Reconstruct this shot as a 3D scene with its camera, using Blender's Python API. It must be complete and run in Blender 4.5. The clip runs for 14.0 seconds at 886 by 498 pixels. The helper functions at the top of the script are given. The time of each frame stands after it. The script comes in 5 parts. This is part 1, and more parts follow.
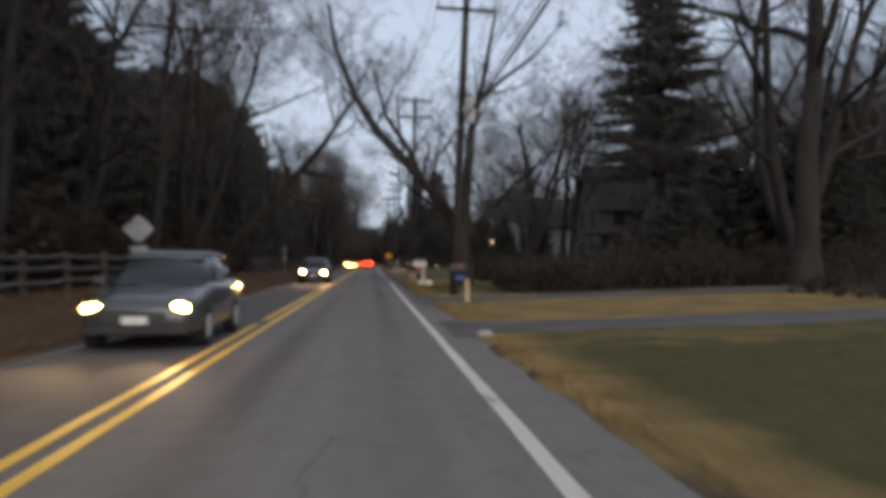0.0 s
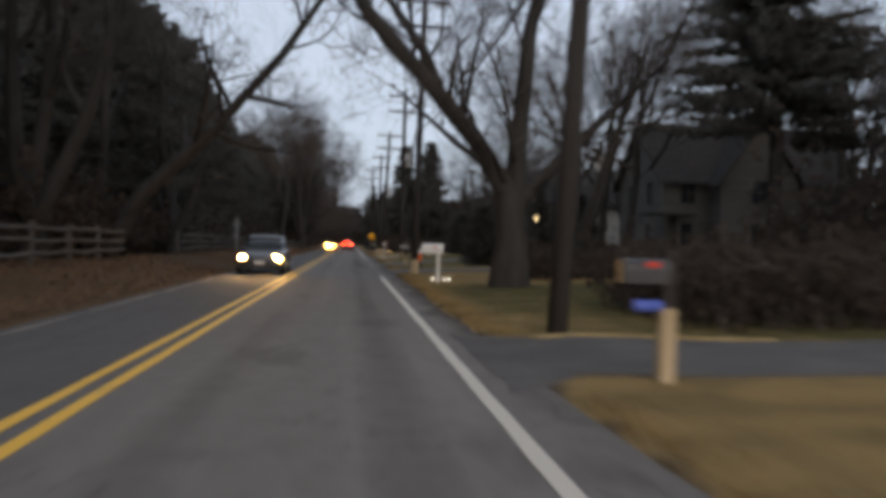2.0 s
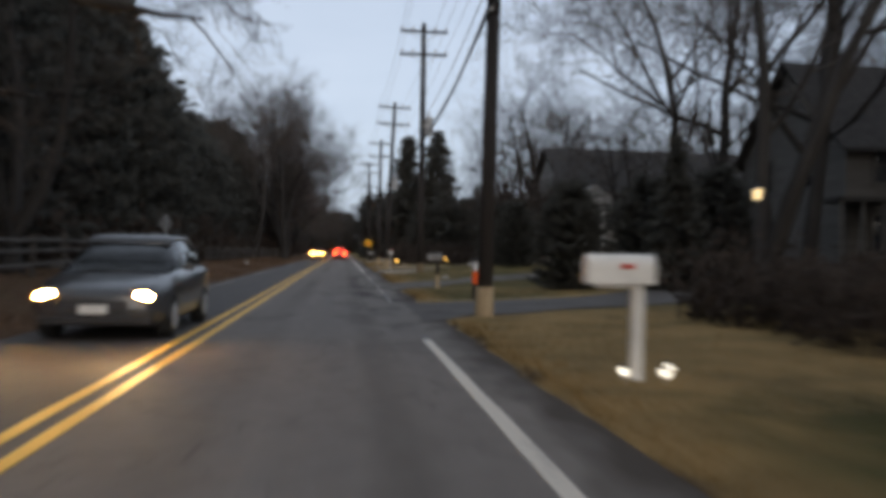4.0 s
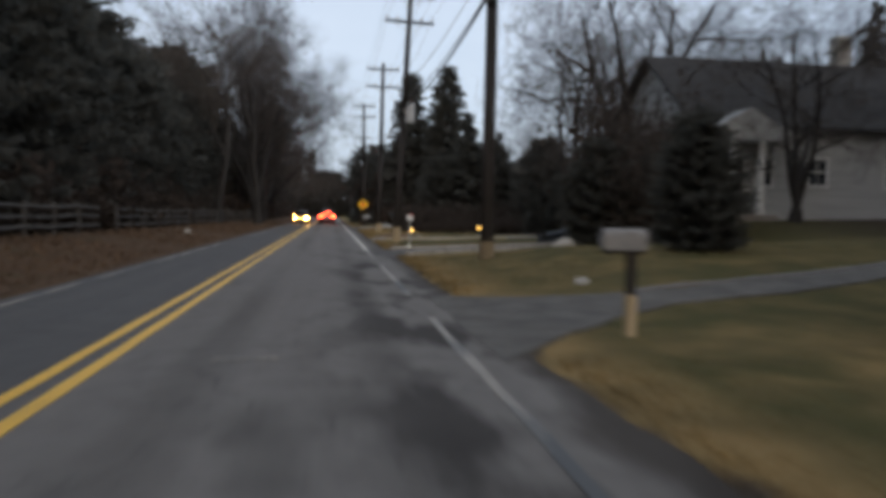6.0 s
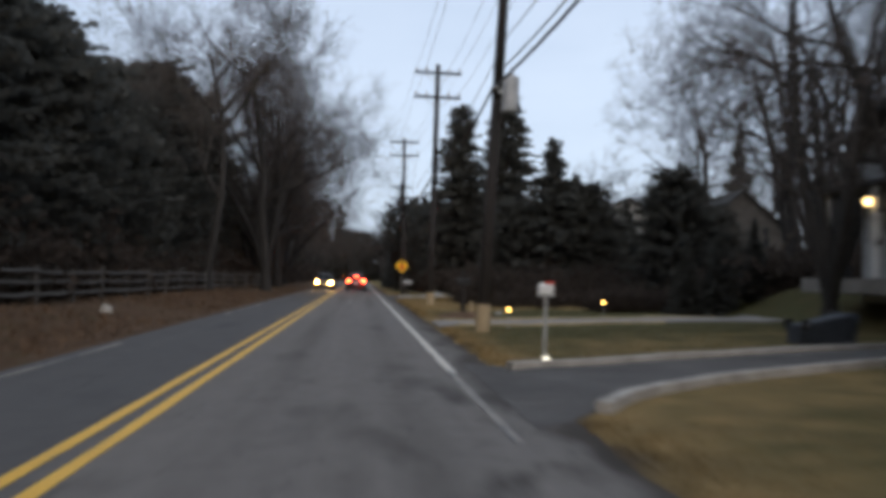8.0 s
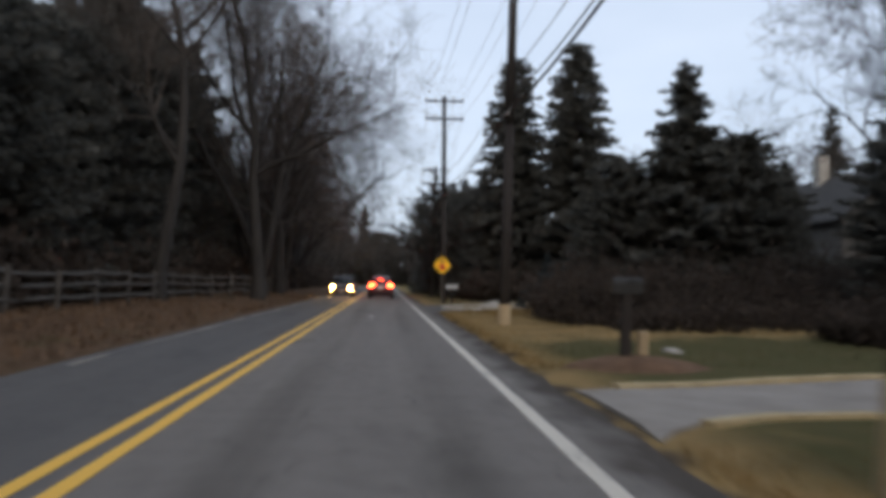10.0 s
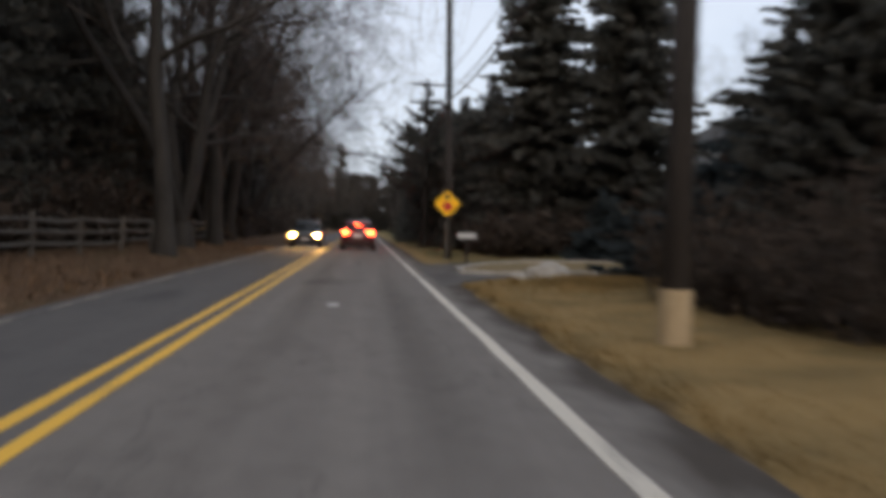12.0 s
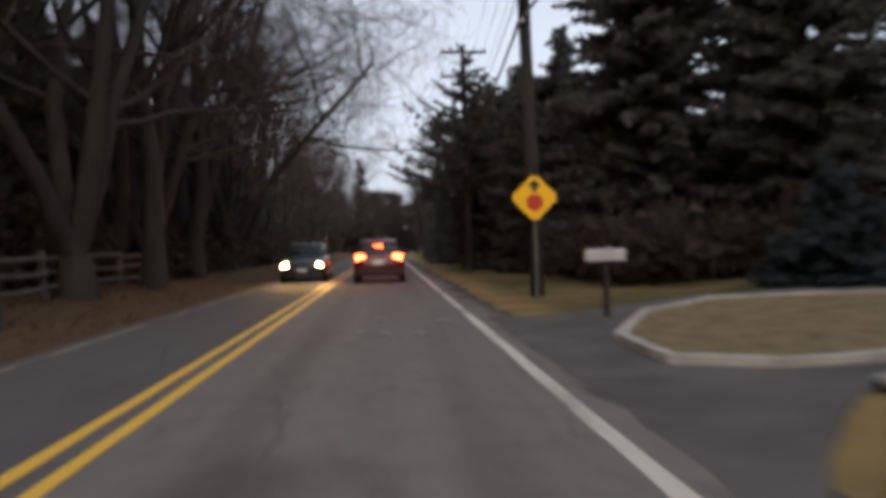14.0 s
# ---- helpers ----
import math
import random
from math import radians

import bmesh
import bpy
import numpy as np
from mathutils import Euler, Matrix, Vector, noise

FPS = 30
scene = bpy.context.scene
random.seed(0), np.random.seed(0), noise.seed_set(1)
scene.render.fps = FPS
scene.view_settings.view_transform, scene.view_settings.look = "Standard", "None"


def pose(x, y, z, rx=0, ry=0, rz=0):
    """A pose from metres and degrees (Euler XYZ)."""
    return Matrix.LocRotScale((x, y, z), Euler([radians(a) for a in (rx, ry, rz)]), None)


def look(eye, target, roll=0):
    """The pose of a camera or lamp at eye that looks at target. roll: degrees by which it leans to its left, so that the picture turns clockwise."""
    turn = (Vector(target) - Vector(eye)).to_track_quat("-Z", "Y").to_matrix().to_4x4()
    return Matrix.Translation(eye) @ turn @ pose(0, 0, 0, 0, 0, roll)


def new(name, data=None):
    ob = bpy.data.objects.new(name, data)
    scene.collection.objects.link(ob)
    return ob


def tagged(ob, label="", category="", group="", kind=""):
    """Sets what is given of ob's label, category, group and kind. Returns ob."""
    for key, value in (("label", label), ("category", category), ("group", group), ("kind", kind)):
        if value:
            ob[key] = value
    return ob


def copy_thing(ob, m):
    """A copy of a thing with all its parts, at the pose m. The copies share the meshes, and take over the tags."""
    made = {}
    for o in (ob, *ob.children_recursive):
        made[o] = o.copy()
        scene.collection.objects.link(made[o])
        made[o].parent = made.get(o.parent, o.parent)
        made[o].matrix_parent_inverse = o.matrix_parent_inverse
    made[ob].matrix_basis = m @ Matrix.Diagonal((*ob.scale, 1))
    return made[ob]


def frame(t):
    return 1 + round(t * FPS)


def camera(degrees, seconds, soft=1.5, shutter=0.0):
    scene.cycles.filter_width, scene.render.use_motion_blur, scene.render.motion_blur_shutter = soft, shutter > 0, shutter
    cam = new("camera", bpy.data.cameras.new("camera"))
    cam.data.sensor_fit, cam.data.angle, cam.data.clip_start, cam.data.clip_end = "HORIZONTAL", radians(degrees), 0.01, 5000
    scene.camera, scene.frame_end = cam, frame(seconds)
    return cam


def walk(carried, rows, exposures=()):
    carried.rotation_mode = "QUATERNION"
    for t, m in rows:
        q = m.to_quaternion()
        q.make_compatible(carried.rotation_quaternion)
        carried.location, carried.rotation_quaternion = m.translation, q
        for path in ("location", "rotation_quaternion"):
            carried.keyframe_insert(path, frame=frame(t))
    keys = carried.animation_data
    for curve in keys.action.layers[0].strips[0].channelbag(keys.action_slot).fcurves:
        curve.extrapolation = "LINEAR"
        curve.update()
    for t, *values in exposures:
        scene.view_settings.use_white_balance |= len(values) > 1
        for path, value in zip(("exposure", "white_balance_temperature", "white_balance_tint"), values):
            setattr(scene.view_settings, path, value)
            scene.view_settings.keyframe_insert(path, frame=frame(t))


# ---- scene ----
cam = camera(56.0, 14.0, soft=5.1, shutter=0.9)

# PATH: seconds, x, y, z, tilt, lean, turn
PATH = [
    (0.0, 0.090, -1.150, 1.309, 90.83, 0.05, -4.95),
    (0.5, 0.060, 3.386, 1.298, 90.27, -0.64, -6.24),
    (1.0, 0.034, 8.007, 1.312, 90.60, -0.47, -6.57),
    (1.5, 0.046, 12.692, 1.338, 90.09, -1.08, -5.97),
    (2.0, 0.037, 17.456, 1.310, 89.69, -1.57, -6.32),
    (2.5, 0.050, 22.334, 1.325, 89.93, -0.85, -5.39),
    (4.8, -0.069, 45.752, 1.280, 90.44, -1.15, -7.43),
    (5.0, -0.079, 47.777, 1.248, 90.67, -1.01, -6.47),
    (5.5, -0.124, 52.790, 1.324, 89.90, -2.33, -6.85),
    (6.0, -0.078, 57.673, 1.336, 87.66, -1.37, -7.68),
    (6.5, -0.028, 62.515, 1.304, 90.03, 0.27, -6.06),
    (7.0, -0.093, 67.340, 1.315, 91.93, -0.81, -5.62),
    (7.5, -0.108, 71.797, 1.348, 91.99, -1.61, -5.94),
    (10.0, -0.189, 92.246, 1.235, 92.28, -1.49, -3.98),
    (10.5, -0.184, 96.218, 1.253, 92.03, -0.90, -5.78),
    (11.0, -0.229, 100.075, 1.260, 90.68, -1.58, -6.88),
    (11.5, -0.213, 103.832, 1.223, 87.74, -1.19, -9.59),
    (12.0, -0.165, 107.486, 1.240, 88.58, -1.57, -5.43),
    (12.5, -0.128, 111.073, 1.222, 91.07, -0.30, -3.47),
    (13.0, -0.125, 114.837, 1.226, 89.72, -1.07, -3.40),
    (13.5, -0.133, 118.509, 1.209, 88.79, -0.66, -4.31),
    (14.0, -0.135, 122.084, 1.225, 89.77, 1.66, -3.80),
]
# EXPOSURE: seconds, stops, kelvin, tint
EXPOSURE = [(0.0, 0.06, 6900, 13), (2.5, 0.07, 7100, 13), (5.0, 0.10, 6800, 11), (6.0, 0.19, 6950, 11), (7.0, 0.24, 6750, 11), (10.0, 0.31, 6900, 12), (11.5, 0.35, 7700, 15), (12.0, 0.36, 7400, 14), (13.0, 0.37, 7350, 14), (14.0, 0.33, 7450, 15)]
walk(cam, [(r[0], pose(*r[1:])) for r in PATH], EXPOSURE)

# ---- world and light: overcast dusk ----
world = bpy.data.worlds.new("dusk_sky")
scene.world = world
world.use_nodes = True
wn, wl = world.node_tree.nodes, world.node_tree.links
wn.clear()
w_out = wn.new("ShaderNodeOutputWorld")
w_bg = wn.new("ShaderNodeBackground")
w_sky = wn.new("ShaderNodeTexSky")
w_sky.sky_type = "NISHITA"
w_sky.sun_disc = False
w_sky.sun_elevation, w_sky.sun_rotation = radians(28), radians(200)
w_sky.air_density, w_sky.dust_density, w_sky.ozone_density = 1.0, 2.5, 1.5
w_cloud = wn.new("ShaderNodeTexNoise")
w_cloud.inputs["Scale"].default_value, w_cloud.inputs["Detail"].default_value = 2.2, 6
w_map = wn.new("ShaderNodeMapping")
w_map.inputs["Scale"].default_value = (1, 1, 3.5)
w_tc = wn.new("ShaderNodeTexCoord")
w_ramp = wn.new("ShaderNodeValToRGB")
w_ramp.color_ramp.elements[0].position, w_ramp.color_ramp.elements[1].position = 0.3, 0.75
w_ramp.color_ramp.elements[0].color = (4.50, 5.55, 7.15, 1)
w_ramp.color_ramp.elements[1].color = (5.85, 6.9, 8.5, 1)
w_mix = wn.new("ShaderNodeMixRGB")
w_mix.inputs[0].default_value = 0.8
wl.new(w_tc.outputs["Generated"], w_map.inputs[0])
wl.new(w_map.outputs[0], w_cloud.inputs["Vector"])
wl.new(w_cloud.outputs[0], w_ramp.inputs[0])
wl.new(w_sky.outputs[0], w_mix.inputs[1])
wl.new(w_ramp.outputs[0], w_mix.inputs[2])
wl.new(w_mix.outputs[0], w_bg.inputs[0])
w_bg.inputs[1].default_value = 0.114
wl.new(w_bg.outputs[0], w_out.inputs[0])

sun_data = bpy.data.lights.new("sun", "SUN")
sun_data.energy, sun_data.angle, sun_data.color = 1.35, radians(60), (1.0, 0.88, 0.74)
sun = new("sun", sun_data)
sun.matrix_world = pose(0, 0, 60, 71, 0, 10)
scene.view_settings.exposure = 0.0

# ---- materials ----
MATS = {}


def mat(name, col, col2=None, rough=0.8, scale=6.0, fine=60.0, bump=0.3, metal=0.0, stretch=(1, 1, 1), island=0.0, spec=0.3):
    """A surface with two colours mixed at a coarse and a fine scale, and relief."""
    if name in MATS:
        return MATS[name]
    m = bpy.data.materials.new(name)
    m.use_nodes = True
    n, l = m.node_tree.nodes, m.node_tree.links
    b = n["Principled BSDF"]
    col2 = col2 or tuple(c * 0.6 for c in col)
    tc, mp = n.new("ShaderNodeTexCoord"), n.new("ShaderNodeMapping")
    mp.inputs["Scale"].default_value = stretch
    l.new(tc.outputs["Object"], mp.inputs[0])
    a, f = n.new("ShaderNodeTexNoise"), n.new("ShaderNodeTexNoise")
    a.inputs["Scale"].default_value, a.inputs["Detail"].default_value = scale, 4
    f.inputs["Scale"].default_value, f.inputs["Detail"].default_value = fine, 3
    l.new(mp.outputs[0], a.inputs["Vector"])
    l.new(mp.outputs[0], f.inputs["Vector"])
    add = n.new("ShaderNodeMath")
    add.operation = "MULTIPLY_ADD"
    l.new(f.outputs[0], add.inputs[0])
    add.inputs[1].default_value = 0.45
    l.new(a.outputs[0], add.inputs[2])
    last = add.outputs[0]
    if island:
        g = n.new("ShaderNodeNewGeometry")
        k = n.new("ShaderNodeMath")
        k.operation = "MULTIPLY_ADD"
        l.new(g.outputs["Random Per Island"], k.inputs[0])
        k.inputs[1].default_value = island
        l.new(last, k.inputs[2])
        o = n.new("ShaderNodeMath")
        o.operation = "SUBTRACT"
        l.new(k.outputs[0], o.inputs[0])
        o.inputs[1].default_value = island / 2
        last = o.outputs[0]
    r = n.new("ShaderNodeValToRGB")
    r.color_ramp.elements[0].position, r.color_ramp.elements[1].position = 0.5, 0.95
    r.color_ramp.elements[0].color, r.color_ramp.elements[1].color = (*col, 1), (*col2, 1)
    l.new(last, r.inputs[0])
    l.new(r.outputs[0], b.inputs["Base Color"])
    b.inputs["Roughness"].default_value, b.inputs["Metallic"].default_value = rough, metal
    b.inputs["Specular IOR Level"].default_value = spec
    if bump:
        bp = n.new("ShaderNodeBump")
        bp.inputs["Strength"].default_value, bp.inputs["Distance"].default_value = bump, 0.02
        l.new(f.outputs[0], bp.inputs["Height"])
        l.new(bp.outputs[0], b.inputs["Normal"])
    MATS[name] = m
    return m


def glow(name, col, strength):
    if name in MATS:
        return MATS[name]
    m = bpy.data.materials.new(name)
    m.use_nodes = True
    b = m.node_tree.nodes["Principled BSDF"]
    b.inputs["Base Color"].default_value = (*col, 1)
    b.inputs["Emission Color"].default_value = (*col, 1)
    b.inputs["Emission Strength"].default_value = strength
    MATS[name] = m
    return m


def let_light_through(m, share):
    """Thin leaves and needles: part of the light that falls on them goes through."""
    n, l = m.node_tree.nodes, m.node_tree.links
    b, t, x = n["Principled BSDF"], n.new("ShaderNodeBsdfTranslucent"), n.new("ShaderNodeMixShader")
    l.new(b.inputs["Base Color"].links[0].from_socket, t.inputs["Color"])
    x.inputs[0].default_value = share
    l.new(b.outputs[0], x.inputs[1])
    l.new(t.outputs[0], x.inputs[2])
    l.new(x.outputs[0], n["Material Output"].inputs["Surface"])


def chain(m):
    n = m.node_tree.nodes
    return n, m.node_tree.links, n["Principled BSDF"]


def math_node(n, l, op, a, b):
    k = n.new("ShaderNodeMath")
    k.operation = op
    for i, v in enumerate((a, b)):
        if isinstance(v, (int, float)):
            k.inputs[i].default_value = v
        else:
            l.new(v, k.inputs[i])
    return k.outputs[0]


def noise_out(n, l, vec, scale, detail=4.0, stretch=(1, 1, 1)):
    mp, t = n.new("ShaderNodeMapping"), n.new("ShaderNodeTexNoise")
    mp.inputs["Scale"].default_value = stretch
    l.new(vec, mp.inputs[0])
    l.new(mp.outputs[0], t.inputs["Vector"])
    t.inputs["Scale"].default_value, t.inputs["Detail"].default_value = scale, detail
    return t.outputs[0]


def mix_col(n, l, fac, a, b):
    k = n.new("ShaderNodeMixRGB")
    for i, v in enumerate((fac, a, b)):
        if isinstance(v, (int, float)):
            k.inputs[i].default_value = v
        elif isinstance(v, tuple):
            k.inputs[i].default_value = (*v, 1)
        else:
            l.new(v, k.inputs[i])
    return k.outputs[0]


def step_node(n, l, v, lo, hi):
    r = n.new("ShaderNodeMapRange")
    r.inputs[1].default_value, r.inputs[2].default_value = lo, hi
    l.new(v, r.inputs[0])
    return r.outputs[0]


def asphalt_material():
    """Worn damp asphalt: aggregate grain, long wheel-track streaks, dark tar stains and fine cracks."""
    m = bpy.data.materials.new("asphalt")
    m.use_nodes = True
    n, l, b = chain(m)
    tc = n.new("ShaderNodeTexCoord").outputs["Object"]
    grain = noise_out(n, l, tc, 90, 3)
    streak = noise_out(n, l, tc, 1.0, 4, (2.2, 0.06, 1))
    blot = noise_out(n, l, tc, 0.5, 5, (1.3, 0.5, 1))
    c = mix_col(n, l, grain, (0.120, 0.110, 0.102), (0.214, 0.197, 0.182))
    c = mix_col(n, l, step_node(n, l, streak, 0.48, 0.66), c, mix_col(n, l, 0.5, c, (0.208, 0.191, 0.175)))
    c = mix_col(n, l, math_node(n, l, "MULTIPLY", step_node(n, l, blot, 0.60, 0.74), 0.7), c, (0.050, 0.045, 0.041))
    sep = n.new("ShaderNodeSeparateXYZ")
    l.new(tc, sep.inputs[0])
    mott = noise_out(n, l, tc, 3.2, 6, (1.2, 1.0, 1))
    c = mix_col(n, l, math_node(n, l, "MULTIPLY", step_node(n, l, mott, 0.42, 0.68), 0.20), c, (0.060, 0.052, 0.046))
    # Opposite lane darker, bluer: part paving, part absent headlight put into the colour.
    c = mix_col(n, l, math_node(n, l, "MULTIPLY", step_node(n, l, sep.outputs[0], -1.9, -2.4), 0.55), c, (0.046, 0.049, 0.056))
    track = noise_out(n, l, tc, 1.0, 3, (0.5, 0.04, 1))
    wheel = math_node(n, l, "MULTIPLY", step_node(n, l, math_node(n, l, "ABSOLUTE", math_node(n, l, "SUBTRACT", math_node(n, l, "ABSOLUTE", math_node(n, l, "ADD", sep.outputs[0], 0.35), 0), 0.78), 0), 0.34, 0.08), step_node(n, l, track, 0.35, 0.65))
    c = mix_col(n, l, math_node(n, l, "MULTIPLY", wheel, 0.55), c, (0.055, 0.048, 0.043))
    mud = noise_out(n, l, tc, 1.0, 6, (0.9, 0.32, 1))
    side = math_node(n, l, "MULTIPLY", step_node(n, l, sep.outputs[0], -0.5, 0.7), math_node(n, l, "MULTIPLY", step_node(n, l, sep.outputs[1], 46, 60), step_node(n, l, sep.outputs[1], 92, 84)))
    mud = math_node(n, l, "MULTIPLY", step_node(n, l, mud, 0.50, 0.59), side)
    c = mix_col(n, l, math_node(n, l, "MULTIPLY", mud, 0.85), c, (0.034, 0.029, 0.026))
    rim_n = noise_out(n, l, tc, 1.0, 6, (1.5, 0.8, 1))
    rx_ = math_node(n, l, "ADD", sep.outputs[0], math_node(n, l, "MULTIPLY", math_node(n, l, "SUBTRACT", rim_n, 0.5), 1.3))
    rim = math_node(n, l, "MULTIPLY", step_node(n, l, rx_, 1.45, 1.85), step_node(n, l, rx_, 2.45, 2.10))
    rim = math_node(n, l, "MULTIPLY", rim, step_node(n, l, sep.outputs[1], 20, 32))
    c = mix_col(n, l, math_node(n, l, "MULTIPLY", rim, 0.85), c, mix_col(n, l, grain, (0.026, 0.021, 0.017), (0.062, 0.050, 0.040)))
    v = n.new("ShaderNodeTexVoronoi")
    v.feature = "DISTANCE_TO_EDGE"
    v.inputs["Scale"].default_value = 0.55
    wob = noise_out(n, l, tc, 1.7, 4)
    vm = n.new("ShaderNodeVectorMath")
    vm.operation = "ADD"
    l.new(tc, vm.inputs[0])
    l.new(wob, vm.inputs[1])
    l.new(vm.outputs[0], v.inputs["Vector"])
    crack = step_node(n, l, v.outputs["Distance"], 0.012, 0.0)
    c = mix_col(n, l, math_node(n, l, "MULTIPLY", crack, 0.38), c, (0.018, 0.018, 0.018))
    l.new(c, b.inputs["Base Color"])
    r = math_node(n, l, "MULTIPLY_ADD", blot, -0.20)
    r.node.inputs[2].default_value = 0.97
    l.new(r, b.inputs["Roughness"])
    b.inputs["Specular IOR Level"].default_value = 0.18
    bp = n.new("ShaderNodeBump")
    bp.inputs["Strength"].default_value, bp.inputs["Distance"].default_value = 0.5, 0.008
    l.new(grain, bp.inputs["Height"])
    l.new(bp.outputs[0], b.inputs["Normal"])
    return m


def ground_material():
    """Winter ground: olive and straw lawn beside the lane, dead leaves on the opposite bank."""
    m = bpy.data.materials.new("winter_ground")
    m.use_nodes = True
    n, l, b = chain(m)
    tc = n.new("ShaderNodeTexCoord").outputs["Object"]
    sep = n.new("ShaderNodeSeparateXYZ")
    l.new(tc, sep.inputs[0])
    big, mid, fine = noise_out(n, l, tc, 0.09, 3), noise_out(n, l, tc, 1.1, 5), noise_out(n, l, tc, 38, 4)
    green = mix_col(n, l, fine, (0.050, 0.051, 0.020), (0.115, 0.104, 0.045))
    straw = mix_col(n, l, fine, (0.185, 0.122, 0.052), (0.385, 0.262, 0.118))
    s = math_node(n, l, "ADD", math_node(n, l, "MULTIPLY", big, 0.9), math_node(n, l, "MULTIPLY", mid, 0.5))
    yy_ = math_node(n, l, "ADD", sep.outputs[1], math_node(n, l, "MULTIPLY", mid, 3.0))
    dry = None
    for a, b_ in ((16.5, 27.0), (45.0, 56.0), (111.0, 130.0)):
        band = math_node(n, l, "MULTIPLY", step_node(n, l, yy_, a, a + 2), step_node(n, l, yy_, b_ + 2, b_))
        dry = band if dry is None else math_node(n, l, "MAXIMUM", dry, band)
    s = math_node(n, l, "ADD", s, math_node(n, l, "MULTIPLY", dry, 0.30))
    s = math_node(n, l, "SUBTRACT", s, math_node(n, l, "MULTIPLY", step_node(n, l, yy_, 14, 11), 0.22))
    s = math_node(n, l, "SUBTRACT", s, math_node(n, l, "MULTIPLY", math_node(n, l, "MULTIPLY", step_node(n, l, yy_, 99, 102), step_node(n, l, yy_, 113, 110)), 0.14))
    straw = mix_col(n, l, math_node(n, l, "MULTIPLY", step_node(n, l, noise_out(n, l, tc, 0.8, 6), 0.42, 0.64), 0.6), straw, mix_col(n, l, fine, (0.085, 0.064, 0.030), (0.190, 0.140, 0.068)))
    green = mix_col(n, l, math_node(n, l, "MULTIPLY", step_node(n, l, noise_out(n, l, tc, 2.3, 5), 0.45, 0.7), 0.5), green, mix_col(n, l, fine, (0.075, 0.056, 0.026), (0.170, 0.125, 0.062)))
    lawn = mix_col(n, l, step_node(n, l, s, 0.66, 0.94), green, straw)
    edge = math_node(n, l, "ADD", sep.outputs[0], math_node(n, l, "MULTIPLY", mid, 1.1))
    # Straw strip at the verge: dry grass, with headlight warmth put into its colour.
    lawn = mix_col(n, l, step_node(n, l, edge, 3.7, 2.9), lawn, straw)
    dirt = mix_col(n, l, fine, (0.046, 0.037, 0.029), (0.100, 0.080, 0.062))
    lawn = mix_col(n, l, step_node(n, l, edge, 2.65, 2.40), lawn, dirt)
    woods = mix_col(n, l, fine, (0.025, 0.020, 0.014), (0.075, 0.052, 0.034))
    lawn = mix_col(n, l, step_node(n, l, math_node(n, l, "ADD", sep.outputs[0], math_node(n, l, "MULTIPLY", mid, 4.0)), 15, 22), lawn, woods)
    leaf = mix_col(n, l, fine, (0.050, 0.031, 0.019), (0.172, 0.105, 0.064))
    leaf = mix_col(n, l, step_node(n, l, mid, 0.55, 0.75), leaf, (0.07, 0.065, 0.03))
    leaf = mix_col(n, l, step_node(n, l, math_node(n, l, "ADD", sep.outputs[0], math_node(n, l, "MULTIPLY", mid, 3.0)), -8.5, -11.0), leaf, woods)
    c = mix_col(n, l, step_node(n, l, sep.outputs[0], -1.0, -1.5), lawn, leaf)
    l.new(c, b.inputs["Base Color"])
    b.inputs["Roughness"].default_value = 0.95
    b.inputs["Specular IOR Level"].default_value = 0.1
    bp = n.new("ShaderNodeBump")
    bp.inputs["Strength"].default_value, bp.inputs["Distance"].default_value = 0.8, 0.05
    l.new(fine, bp.inputs["Height"])
    l.new(bp.outputs[0], b.inputs["Normal"])
    return m


def paint_material(name, col, wear):
    """Road paint, worn through to the asphalt in flakes."""
    m = bpy.data.materials.new(name)
    m.use_nodes = True
    n, l, b = chain(m)
    tc = n.new("ShaderNodeTexCoord").outputs["Object"]
    a, f = noise_out(n, l, tc, 1.3, 5, (1, 0.35, 1)), noise_out(n, l, tc, 28, 4)
    s = math_node(n, l, "ADD", math_node(n, l, "MULTIPLY", a, 0.6), math_node(n, l, "MULTIPLY", f, 0.4))
    c = mix_col(n, l, f, tuple(v * 0.75 for v in col), col)
    c = mix_col(n, l, step_node(n, l, s, wear, wear + 0.06), c, (0.06, 0.06, 0.06))
    l.new(c, b.inputs["Base Color"])
    b.inputs["Roughness"].default_value = 0.6
    return m


ASPHALT, GROUND = asphalt_material(), ground_material()
YELLOW, WHITE_LINE, WORN_LINE = paint_material("yellow_paint", (0.88, 0.50, 0.065), 0.61), paint_material("white_paint", (0.62, 0.57, 0.49), 0.575), paint_material("worn_paint", (0.30, 0.265, 0.22), 0.47)
BARK = mat("bark", (0.023, 0.021, 0.020), (0.047, 0.043, 0.040), 0.95, 3, 25, 0.9, stretch=(1, 1, 0.25))
TWIG = mat("twig", (0.064, 0.055, 0.050), (0.108, 0.094, 0.085), 1.0, 2, 20, 0.0, spec=0.05)
NEEDLE = mat("needle", (0.090, 0.090, 0.082), (0.124, 0.124, 0.114), 1.0, 0.8, 5, 0.0, island=0.2, spec=0.02)
BLUE_NEEDLE = mat("blue_needle", (0.036, 0.046, 0.050), (0.070, 0.086, 0.092), 1.0, 1.5, 14, 0.0, island=0.2, spec=0.02)
DEAD_LEAF = mat("dead_leaf", (0.050, 0.040, 0.034), (0.095, 0.075, 0.063), 1.0, 2, 18, 0.0, island=0.4, spec=0.02)
for leafy in (NEEDLE, BLUE_NEEDLE, DEAD_LEAF):
    let_light_through(leafy, 0.5)
POLE = mat("creosote_wood", (0.020, 0.017, 0.016), (0.046, 0.039, 0.036), 0.9, 2, 30, 0.7, stretch=(1, 1, 0.12))
